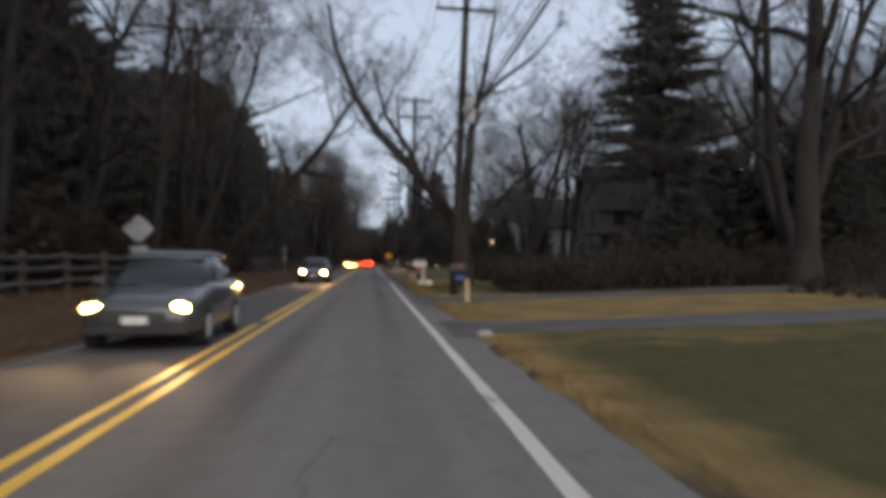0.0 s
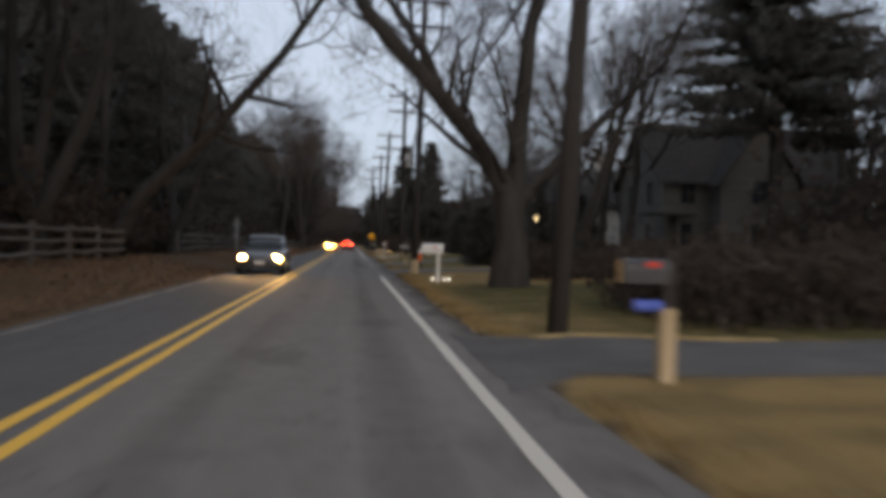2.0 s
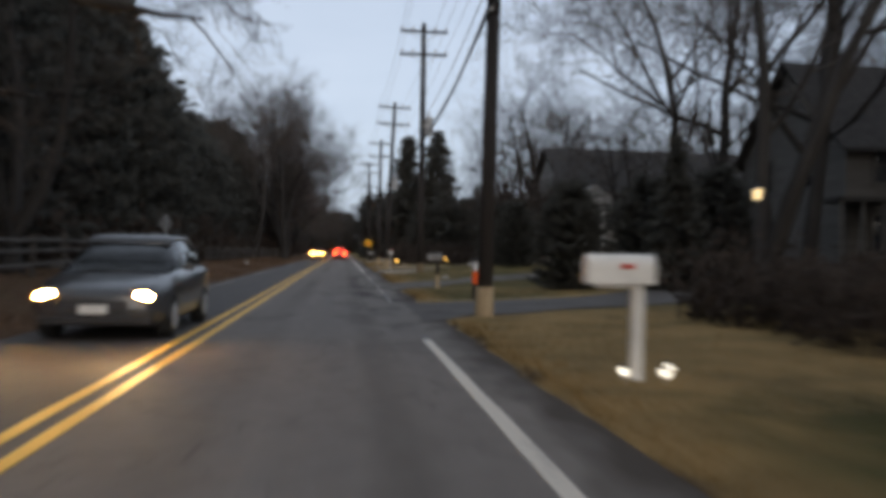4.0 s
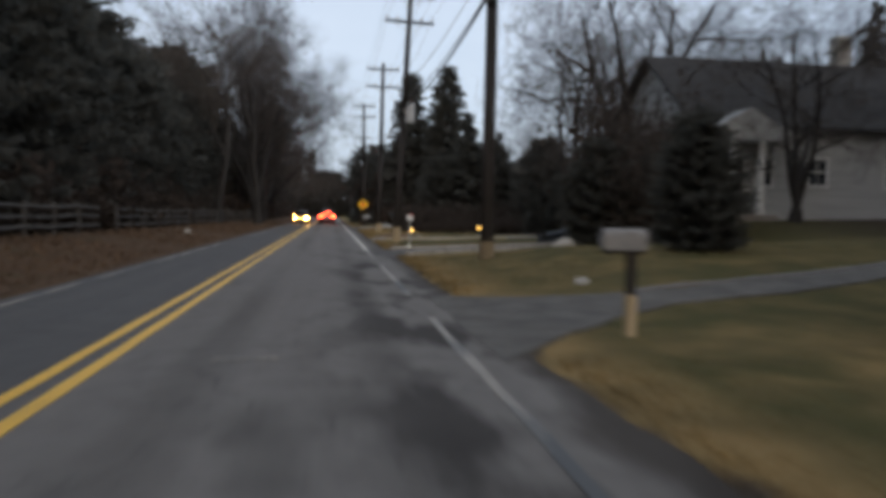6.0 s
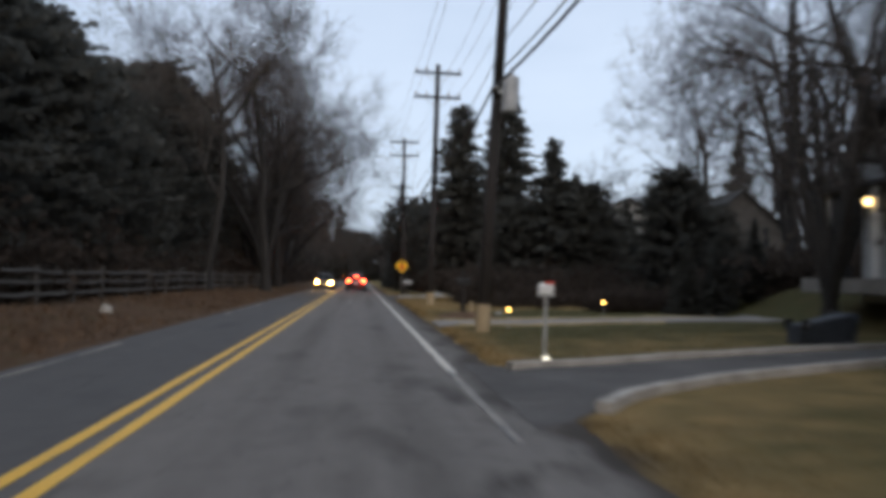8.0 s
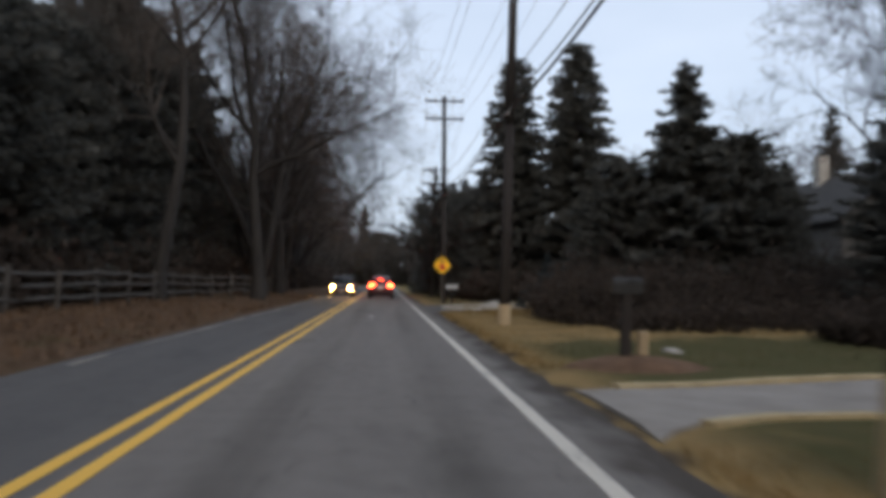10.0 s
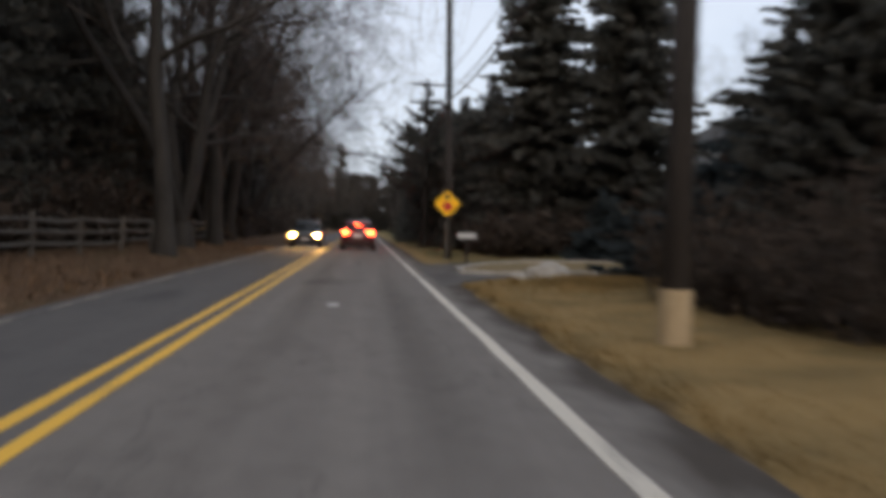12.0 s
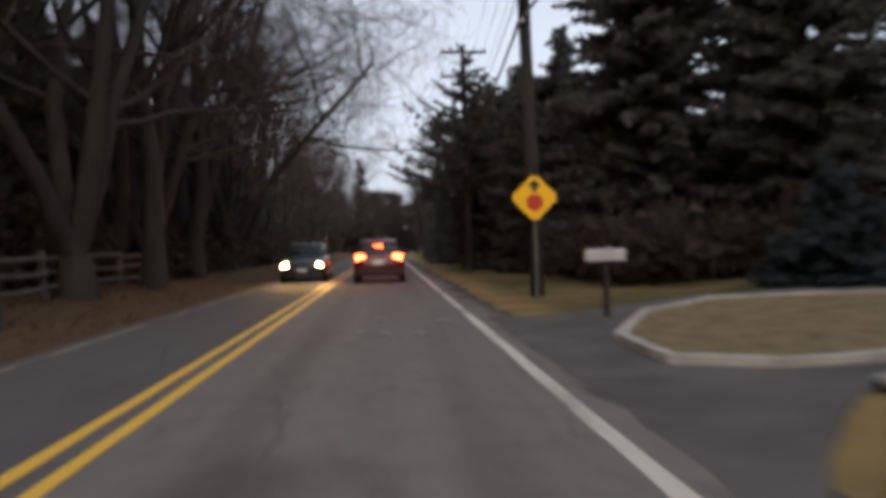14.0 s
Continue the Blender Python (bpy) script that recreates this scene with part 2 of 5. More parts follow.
# Dim headlit tone for a pole foot: light put into the wood's colour.
HEADLIT_WOOD_DIM = mat("dim_headlit_wood", (0.15, 0.11, 0.068), (0.24, 0.185, 0.12), 0.9, 4, 40, 0.5, stretch=(1, 1, 0.15))
# Pale post wood, also headlight put into pole and mailbox feet.
PALE_WOOD = mat("pale_and_headlit_wood", (0.33, 0.245, 0.145), (0.48, 0.375, 0.245), 0.85, 4, 40, 0.5, stretch=(1, 1, 0.15))
RAIL = mat("grey_rail_wood", (0.060, 0.055, 0.051), (0.125, 0.115, 0.106), 0.9, 3, 30, 0.6, stretch=(1, 0.2, 1))
WIRE = mat("wire_rubber", (0.03, 0.03, 0.033), (0.05, 0.05, 0.055), 0.6, 3, 20, 0.0)
GALV = mat("galvanised_steel", (0.32, 0.33, 0.34), (0.46, 0.47, 0.48), 0.5, 5, 60, 0.1, metal=0.7)
PORC = mat("brown_porcelain", (0.10, 0.06, 0.045), (0.16, 0.1, 0.08), 0.3, 8, 60, 0.0)
CONCRETE = mat("pale_concrete", (0.20, 0.180, 0.162), (0.30, 0.272, 0.245), 0.9, 1.5, 30, 0.5)
DRIVE = mat("dark_drive_asphalt", (0.066, 0.061, 0.058), (0.116, 0.108, 0.103), 0.9, 0.9, 45, 0.5)
PALE_EDGE = mat("pale_straw_edge", (0.36, 0.28, 0.155), (0.56, 0.45, 0.27), 0.95, 2.5, 40, 0.9)
TURF_EDGE = mat("straw_turf_edge", (0.22, 0.155, 0.065), (0.42, 0.31, 0.145), 0.95, 2.5, 40, 0.9)
GRAVEL = mat("grey_gravel", (0.082, 0.076, 0.069), (0.150, 0.139, 0.127), 0.95, 2.0, 45, 0.9)
STONE = mat("pale_stone", (0.27, 0.25, 0.22), (0.46, 0.43, 0.39), 0.9, 2.5, 25, 0.9)
WORN_GREY = mat("worn_grey_enamel", (0.15, 0.145, 0.145), (0.25, 0.24, 0.235), 0.7, 3, 40, 0.2)
DULL_STEEL = mat("dull_steel", (0.085, 0.080, 0.075), (0.15, 0.14, 0.13), 0.7, 4, 40, 0.2, metal=0.2)
PALE_GREY = mat("pale_grey_enamel", (0.34, 0.34, 0.34), (0.46, 0.46, 0.46), 0.6, 3, 40, 0.1)
WHITE = mat("white_painted_wood", (0.62, 0.62, 0.60), (0.78, 0.78, 0.76), 0.6, 3, 40, 0.15)
DARK_BOX = mat("dark_enamel", (0.030, 0.030, 0.032), (0.055, 0.055, 0.06), 0.45, 5, 40, 0.05)
BLUE = mat("blue_plastic", (0.06, 0.10, 0.42), (0.09, 0.14, 0.50), 0.5, 5, 40, 0.0)
ORANGE = mat("orange_plastic", (0.90, 0.10, 0.015), (0.95, 0.16, 0.03), 0.5, 5, 40, 0.0)
RED = mat("red_paint", (0.50, 0.035, 0.02), (0.58, 0.05, 0.03), 0.5, 5, 40, 0.0)
BLACK = mat("black_paint", (0.012, 0.012, 0.012), (0.03, 0.03, 0.03), 0.6, 5, 40, 0.0)
SIGN_YELLOW = mat("yellow_sheeting", (0.96, 0.49, 0.015), (0.98, 0.55, 0.02), 0.4, 4, 80, 0.0)
ALU = mat("dull_aluminium", (0.36, 0.37, 0.38), (0.48, 0.49, 0.50), 0.6, 4, 60, 0.1, metal=0.2)
SHINGLE = mat("dark_shingle", (0.030, 0.029, 0.029), (0.055, 0.052, 0.050), 0.95, 3, 12, 0.6)
GREY_SIDING = mat("grey_siding", (0.082, 0.077, 0.072), (0.122, 0.116, 0.110), 0.8, 1.5, 20, 0.2, stretch=(0.3, 0.3, 4))
WHITE_SIDING = mat("white_siding", (0.34, 0.34, 0.335), (0.44, 0.44, 0.43), 0.75, 1.5, 20, 0.2, stretch=(0.3, 0.3, 4))
TARP = mat("dark_tarp", (0.030, 0.036, 0.045), (0.055, 0.062, 0.075), 0.5, 4, 30, 0.4)
RUBBER = mat("tyre_rubber", (0.016, 0.016, 0.016), (0.03, 0.03, 0.03), 0.9, 6, 60, 0.2)
MULCH = mat("mulch", (0.12, 0.085, 0.042), (0.24, 0.18, 0.09), 0.95, 3, 40, 0.9)
HEAD_GLARE = glow("headlight_glare", (1.0, 0.50, 0.11), 600.0)
HEAD = glow("headlight_lit", (1.0, 0.50, 0.11), 200.0)
TAIL = glow("tail_light_lit", (1.0, 0.045, 0.014), 70.0)
BRAKE = glow("brake_light_lit", (1.0, 0.06, 0.016), 50.0)
AMBER = glow("amber_lamp_lit", (1.0, 0.55, 0.12), 9.0)
WALL_LAMP = glow("wall_lantern_lit", (1.0, 0.70, 0.30), 5.0)
PORCH = glow("porch_lamp_lit", (1.0, 0.78, 0.42), 1.3)


def glass(name, col, rough=0.05):
    m = bpy.data.materials.new(name)
    m.use_nodes = True
    b = m.node_tree.nodes["Principled BSDF"]
    b.inputs["Base Color"].default_value = (*col, 1)
    b.inputs["Roughness"].default_value = rough
    b.inputs["Specular IOR Level"].default_value = 0.6
    return m


CAR_GLASS, PANE = glass("tinted_car_glass", (0.015, 0.018, 0.02)), glass("window_pane", (0.02, 0.024, 0.03))


def car_paint(name, col):
    m = mat(name, col, tuple(c * 0.85 for c in col), 0.3, 2, 40, 0.0, metal=0.3, spec=0.5)
    m.node_tree.nodes["Principled BSDF"].inputs["Coat Weight"].default_value = 0.6
    return m


# ---- mesh helpers ----
def mesh_of(verts, faces, material, smooth=False):
    me = bpy.data.meshes.new("mesh")
    me.from_pydata(verts, [], faces)
    me.materials.append(material)
    if smooth:
        me.polygons.foreach_set("use_smooth", [True] * len(me.polygons))
    me.update()
    return me


def thing(name, label, category, group="", kind="", at=None):
    return tagged_at(tagged(new(name), label, category, group, kind), at)


def tagged_at(ob, at):
    if at is not None:
        ob.matrix_basis = at
    return ob


def under(name, me, parent, label=""):
    ob = new(name, me)
    ob.parent = parent
    if label:
        ob["label"] = label
    return ob


def part(name, bm, material, parent, label="", smooth=False):
    me = bpy.data.meshes.new(name)
    bm.to_mesh(me)
    bm.free()
    me.materials.append(material)
    if smooth:
        me.polygons.foreach_set("use_smooth", [True] * len(me.polygons))
    return under(name, me, parent, label)


def box(sx, sy, sz, at=(0, 0, 0), bevel=0.0, turn=None, bm=None):
    """A box with its base centre at 'at', edges rounded."""
    own = bmesh.new()
    bmesh.ops.create_cube(own, size=1.0)
    for v in own.verts:
        v.co = Vector((v.co.x * sx, v.co.y * sy, (v.co.z + 0.5) * sz))
    if bevel:
        bmesh.ops.bevel(own, geom=list(own.edges), offset=bevel, segments=2, affect="EDGES")
    m = Matrix.Translation(at)
    if turn is not None:
        m = m @ turn
    own.transform(m)
    if bm is None:
        return own
    me = bpy.data.meshes.new("tmp")
    own.to_mesh(me)
    own.free()
    bm.from_mesh(me)
    bpy.data.meshes.remove(me)
    return bm


def rod(p, q, r0, r1=None, sides=10, bm=None):
    """A tapered round bar from p to q."""
    bm = bm or bmesh.new()
    r1 = r0 if r1 is None else r1
    p, q = Vector(p), Vector(q)
    d = (q - p).normalized()
    s = d.orthogonal().normalized()
    t = d.cross(s)
    rings = []
    for c, r in ((p, r0), (q, r1)):
        rings.append([bm.verts.new(c + (s * math.cos(a) + t * math.sin(a)) * r) for a in (2 * math.pi * k / sides for k in range(sides))])
    for k in range(sides):
        bm.faces.new((rings[0][k], rings[0][(k + 1) % sides], rings[1][(k + 1) % sides], rings[1][k]))
    bm.faces.new(rings[0][::-1])
    bm.faces.new(rings[1])
    return bm


class Tubes:
    """Many tapered branches gathered in one mesh."""

    def __init__(self):
        self.v, self.f = [], []

    def path(self, pts, radii, sides):
        base = len(self.v)
        for i, c in enumerate(pts):
            d = (pts[min(i + 1, len(pts) - 1)] - pts[max(i - 1, 0)])
            d = d.normalized() if d.length > 1e-6 else Vector((0, 0, 1))
            s = d.orthogonal().normalized()
            t = d.cross(s)
            for k in range(sides):
                a = 2 * math.pi * k / sides
                knot = 1 + 0.30 * noise.noise(Vector((math.cos(a) * 1.3, math.sin(a) * 1.3, c.z * 1.1 + c.x))) if radii[i] > 0.07 else 1
                self.v.append(c + (s * math.cos(a) + t * math.sin(a)) * radii[i] * knot)
        for i in range(len(pts) - 1):
            for k in range(sides):
                a, b = base + i * sides + k, base + i * sides + (k + 1) % sides
                self.f.append((a, b, b + sides, a + sides))

    def mesh(self, material, smooth=True):
        return mesh_of([tuple(v) for v in self.v], self.f, material, smooth)


def wander(rng, start, way, length, steps, bend, lift):
    """Points of a limb that wanders."""
    pts, d = [Vector(start)], Vector(way).normalized()
    for _ in range(steps):
        d = (d + Vector((rng.uniform(-1, 1), rng.uniform(-1, 1), rng.uniform(-1, 1))) * bend + Vector((0, 0, lift))).normalized()
        pts.append(pts[-1] + d * (length / steps))
    return pts


def grow(rng, wood, twigs, start, way, length, radius, level, deepest, spread=0.75, lift=0.05, kids=5):
    steps = 6 if level < 2 else 4 if level < 3 else 2
    pts = wander(rng, start, way, length, steps, 0.16 + 0.05 * level, lift)
    radii = [max(radius * (1 - 0.75 * i / steps), 0.006) for i in range(steps + 1)]
    (wood if level < 2 else twigs).path(pts, radii, 8 if level == 0 else 5 if level == 1 else 3)
    if level >= deepest:
        return
    count = kids + rng.randint(0, 2)
    for k in range(count):
        f = rng.uniform(0.28, 1.0)
        i = min(int(f * steps), steps - 1)
        at = pts[i].lerp(pts[i + 1], f * steps - i)
        d = (pts[i + 1] - pts[i]).normalized()
        side = d.orthogonal().normalized()
        side = Matrix.Rotation(rng.uniform(0, 2 * math.pi), 3, d) @ side
        nw = (d * (1 - spread * 0.6) + side * spread * rng.uniform(0.7, 1.2)).normalized()
        grow(rng, wood, twigs, at, nw, length * rng.uniform(0.38, 0.62), radii[i] * rng.uniform(0.4, 0.6), level + 1, deepest, spread, lift, kids)


def bare_tree(seed, height, radius, label, deepest=4, kids=5, spread=0.75, fork=0, kind_name="bare_tree", trunk_share=0.55, lean=(0, 0)):
    rng = random.Random(seed)
    ob = thing(kind_name, label, "tree", "bare winter trees")
    wood, twigs = Tubes(), Tubes()
    wood.path([Vector((0, 0, -0.4)), Vector((0, 0, 0.0)), Vector((lean[0] * .1, lean[1] * .1, 0.9))], [radius * 1.6, radius * 1.35, radius], 10)
    top = Vector((lean[0] * .1, lean[1] * .1, 0.85))
    if fork:
        for k in range(fork):
            a = 2 * math.pi * (k + rng.uniform(-.2, .2)) / fork
            grow(rng, wood, twigs, top, (math.cos(a) * .35 + lean[0], math.sin(a) * .35 + lean[1], 1), height * 0.72, radius * 0.72, 0, deepest, spread, 0.06, kids)
    else:
        grow(rng, wood, twigs, top, (lean[0], lean[1], 1), height * 0.8, radius, 0, deepest, spread, 0.05, kids + 3)
    under("trunk", wood.mesh(BARK), ob)
    under("crown", twigs.mesh(TWIG), ob)
    return ob


def spruce(seed, height, width, label, material=NEEDLE, bare_below=0.12, droop=0.25, density=1.0, gap=0.0, full=0.85, ragged=0.35, name="conifer", category="tree", group="evergreen conifers"):
    """A conifer: straight trunk, boughs at uneven heights, each with many small sprays."""
    rng = random.Random(seed)
    ob = thing(name, label, category, group)
    wood, boughs = Tubes(), Tubes()
    wood.path([Vector((0, 0, -0.4)), Vector((0, 0, height * 0.5)), Vector((0, 0, height))], [height * 0.016, height * 0.010, 0.02], 8)
    v, f = [], []
    z = height * bare_below
    while z < height * 0.985:
        share = 1 - (z - height * bare_below) / (height * (1 - bare_below))
        reach0 = width * (0.10 + 0.90 * share ** full) if full > 0.5 else width * max(0.12, 1 - (1 - share) ** 3.0) ** 0.5
        n = max(5, int(9 * density))
        for k in range(n):
            if rng.random() < gap:
                continue
            a = rng.uniform(0, 2 * math.pi)
            lobe = 1 + 0.22 * noise.noise(Vector((math.cos(a) * 1.4, math.sin(a) * 1.4, z * 0.45 + seed)))
            reach = reach0 * rng.uniform(0.66, 1.10) * lobe
            out = Vector((math.cos(a), math.sin(a), 0))
            side = Vector((-out.y, out.x, 0))
            zz = max(0.15, z + rng.gauss(0, ragged))
            tip = out * reach + Vector((0, 0, zz - droop * reach * rng.uniform(0.4, 1.4) + 0.10 * reach))
            mid = out * reach * 0.5 + Vector((0, 0, zz - droop * reach * 0.25))
            boughs.path([Vector((0, 0, zz)), mid, tip], [0.035, 0.022, 0.006], 3)
            m = max(6, int(reach * 9.0 * density))
            for j in range(m):
                s = (j + rng.random()) / m
                s = 0.12 + 0.88 * s
                c = (mid * (2 * s) + Vector((0, 0, zz)) * (1 - 2 * s)) if s < 0.5 else mid.lerp(tip, 2 * s - 1)
                w = (0.20 + 0.40 * (1 - s)) * min(1.0, 0.40 + reach * 0.28)
                for sd in (-1, 1):
                    d = (side * sd * rng.uniform(0.4, 1.0) + out * rng.uniform(0.2, 0.9) + Vector((0, 0, rng.uniform(-0.95, 0.75)))).normalized()
                    p = c + d * w * rng.uniform(0.8, 1.5)
                    q = (out * 0.16 + Vector((rng.uniform(-0.22, 0.22), rng.uniform(-0.22, 0.22), rng.uniform(-0.34, 0.34)))) * (0.6 + w)
                    b = len(v)
                    v += [tuple(c - q * 0.5), tuple(c + q * 0.5), tuple(p)]
                    f.append((b, b + 1, b + 2))
        z += height * 0.022 / max(density, 0.5) + 0.10
    under("trunk", wood.mesh(BARK), ob)
    tagged(under("bough_wood", boughs.mesh(BARK), ob), kind="stuff")
    tagged(under("crown", mesh_of(v, f, material), ob), kind="stuff")
    return ob


def thicket(name, seed, area, heights, count, label, material=DEAD_LEAF, leafy=0.5, leaf=1.0):
    """Tangled winter brush: thin curved stems with clinging dead leaves over a strip of ground."""
    rng = random.Random(seed)
    stems = Tubes()
    v, f = [], []
    x0, y0, x1, y1 = area
    for _ in range(count):
        x, y = rng.uniform(x0, x1), rng.uniform(y0, y1)
        h = rng.uniform(*heights) * max(0.3, 0.66 + 0.55 * noise.noise(Vector((x * .42, y * .42, seed))) + 0.25 * noise.noise(Vector((x * 1.3, y * 1.3, seed + 9))))
        z = ground_z(x, y) - 0.05
        pts = wander(rng, (x, y, z), (rng.uniform(-.5, .5), rng.uniform(-.5, .5), 1), h, 4, 0.22, 0.0)
        stems.path(pts, [0.018, 0.014, 0.01, 0.007, 0.004], 3)
        for k in range(3):
            p = pts[rng.randint(1, 3)]
            q = wander(rng, p, (rng.uniform(-1, 1), rng.uniform(-1, 1), rng.uniform(0.1, 1)), h * 0.45, 3, 0.25, 0.0)
            stems.path(q, [0.008, 0.006, 0.005, 0.003], 3)
            pts = pts + q
        for p in pts[2:]:
            if rng.random() < leafy:
                for _k in range(3):
                    c = p + Vector((rng.gauss(0, .12) * leaf, rng.gauss(0, .12) * leaf, rng.gauss(0, .12) * leaf))
                    s = rng.uniform(0.05, 0.13) * leaf
                    a, b2 = Vector((rng.gauss(0, 1), rng.gauss(0, 1), rng.gauss(0, 1))).normalized(), Vector((rng.gauss(0, 1), rng.gauss(0, 1), rng.gauss(0, 1))).normalized()
                    b = len(v)
                    v += [tuple(c - a * s), tuple(c + b2 * s * .6), tuple(c + a * s), tuple(c - b2 * s * .6)]
                    f.append((b, b + 1, b + 2, b + 3))
    ob = thing(name, label, "brush", "", "stuff")
    under("stems", stems.mesh(TWIG), ob)
    if f:
        under("leaves", mesh_of(v, f, material), ob)
    return ob


# ---- ground, road, drives ----
def smooth_step(a, b, x):
    t = min(max((x - a) / (b - a), 0.0), 1.0)
    return t * t * (3 - 2 * t)


def ground_z(x, y):
    """Height of the ground: level with the road's edges, a low bank on one side, a gentle rise on the other."""
    n = noise.noise(Vector((x * 0.35, y * 0.35, 0.3))) * 0.05
    if x > 1.70:
        swell = smooth_step(66, 75, y) * (1 - smooth_step(77.5, 84.5, y)) * 0.17 * min(max(x - 2.0, 0.0), 3.4) * (1 - smooth_step(14, 30, x))
        swell += 1.05 * smooth_step(12.6, 15.0, x) * smooth_step(77, 87, y) * (1 - smooth_step(102, 114, y)) * (1 - smooth_step(36, 60, x))
        return swell + 0.01 - 0.055 * (1 - smooth_step(1.75, 2.5, x)) + n * smooth_step(2.2, 5, x) + 0.030 * max(0.0, x - 3.5) * (1 - smooth_step(40, 120, x))
    if x < -4.69:
        tall = 0.50 - 0.25 * smooth_step(60, 110, y)
        return -0.02 + n * smooth_step(-5, -7, x) + tall * smooth_step(-5.2, -8.2, x) + 0.02 * max(0.0, -9 - x) * (1 - smooth_step(40, 120, -x))
    return -0.14


xs = sorted(set([round(-700 * (1 - k / 12) ** 2.2 - 22, 2) for k in range(12)] + [-22 + 0.6 * k for k in range(29)] + [-4.72, -4.65, 1.66, 1.78, 2.0] + [2.3 + 0.5 * k for k in range(50)] + [round(27.5 + 700 * (k / 12) ** 2.2, 2) for k in range(13)]))
ys = sorted(set([-600, -300, -150, -80, -40] + [-30 + 1.5 * k for k in range(151)] + [205, 230, 260, 300, 360, 450, 600, 900, 1500]))
gv = [(x, y, ground_z(x, y)) for y in ys for x in xs]
gf = [(j * len(xs) + i, j * len(xs) + i + 1, (j + 1) * len(xs) + i + 1, (j + 1) * len(xs) + i) for j in range(len(ys) - 1) for i in range(len(xs) - 1)]
tagged(new("ground", mesh_of(gv, gf, GROUND, True)), "winter lawn and leaf-strewn bank beside the road", "ground", "", "structure")


def strip(name, x_left, x_right, y0, y1, step, z, material, label, category, wobble=0.0, seed=0, gaps=(), thick=0.05, kind="structure"):
    """A long band on the road with uneven edges and a little thickness."""
    v, f = [], []
    y, ring = y0, []
    while y <= y1 + 1e-6:
        skip = any(a < y < b for a, b in gaps)
        if skip:
            ring = []
        else:
            wl_, wr = (noise.noise(Vector((seed, y * 0.8, k))) * wobble for k in (1.3, 7.7))
            b = len(v)
            xl, xr = x_left + wl_, x_right + wr
            v += [(xl, y, z(xl) - thick), (xl, y, z(xl)), (xr, y, z(xr)), (xr, y, z(xr) - thick)]
            if ring:
                a = ring[0]
                for k in range(3):
                    f.append((a + k, a + k + 1, b + k + 1, b + k))
            ring = [b]
        y += step
    me = mesh_of(v, f, material)
    return tagged(new(name, me), label, category, "", kind)


def crown(x):
    return 0.0 - 0.012 * abs(x + 1.2) ** 1.2 * 0.5


# road: cross-section with a slight crown and broken edges
rv, rf = [], []
rx = [-4.85, -4.45, -3.2, -2.15, -1.0, 0.2, 1.25, 1.95]
yy = -60.0
rows_n = 0
while yy < 295:
    for i, x in enumerate(rx):
        w = noise.noise(Vector((i, yy * 0.7, 3.1))) * 0.16 + noise.noise(Vector((i, yy * 0.13, 9.1))) * 0.14 if i in (0, len(rx) - 1) else 0
        rv.append((x + w, yy, crown(x)))
    for i in (0, len(rx) - 1):
        rv.append((rv[len(rv) - len(rx) + (i if i == 0 else i - 1)][0], yy, -0.16))
    rows_n += 1
    yy += 0.75 if yy < 200 else 10
rw = len(rx) + 2
for j in range(rows_n - 1):
    a, b = j * rw, (j + 1) * rw
    for i in range(len(rx) - 1):
        rf.append((a + i, a + i + 1, b + i + 1, b + i))
    rf.append((a + len(rx), a, b, b + len(rx)))
    rf.append((a + len(rx) - 1, a + len(rx) + 1, b + len(rx) + 1, b + len(rx) - 1))
tagged(new("road", mesh_of(rv, rf, ASPHALT)), "worn grey asphalt two-lane road with tar stains", "road", "", "structure")


def over(x):
    return crown(x) + 0.006


strip("centre_line", -2.065, -1.94, -60, 294, 0.25, over, YELLOW, "yellow painted centre line on the asphalt", "road line", 0.012, 1, (), 0.01)
strip("centre_line", -2.345, -2.225, -60, 294, 0.25, over, YELLOW, "yellow painted centre line on the asphalt", "road line", 0.012, 2, ((16.7, 17.6),), 0.01)
strip("edge_line", 1.18, 1.32, -60, 50, 0.5, over, WHITE_LINE, "white painted edge line beside the verge", "road line", 0.015, 3, (), 0.01)
strip("edge_line", 1.19, 1.30, 50, 88, 0.5, over, WORN_LINE, "worn white edge line, almost rubbed away", "road line", 0.03, 4, ((50.5, 59.0), (68.5, 71.5), (79.5, 83)), 0.01)
strip("edge_line", 1.18, 1.32, 88, 294, 0.5, over, WHITE_LINE, "white painted edge line beside the verge", "road line", 0.015, 5, (), 0.01)
strip("edge_line", -4.50, -4.40, -60, 294, 0.5, over, WORN_LINE, "faded white edge line below the leafy bank", "road line", 0.02, 6, ((46, 62), (92, 104)), 0.01)


def paint_patch(x, y, w, d, turn, label, material=WHITE_LINE):
    """A leftover fleck of paint on the asphalt, with ragged corners."""
    rng = random.Random(int(x * 100 + y * 10))
    v = []
    for k in range(14):
        a = 2 * math.pi * k / 14
        r = rng.uniform(.75, 1.0) / max(abs(math.cos(a)), abs(math.sin(a)))
        v.append((math.cos(a) * r * w / 2, math.sin(a) * r * d / 2, 0.004))
    me = mesh_of(v + [(p[0], p[1], -0.01) for p in v], [tuple(range(14))] + [(k, 14 + k, 14 + (k + 1) % 14, (k + 1) % 14) for k in range(14)], material)
    ob = tagged(new("road_marking", me), label, "road marking", "", "structure")
    ob.matrix_basis = pose(x, y, over(x), 0, 0, turn)
    return ob


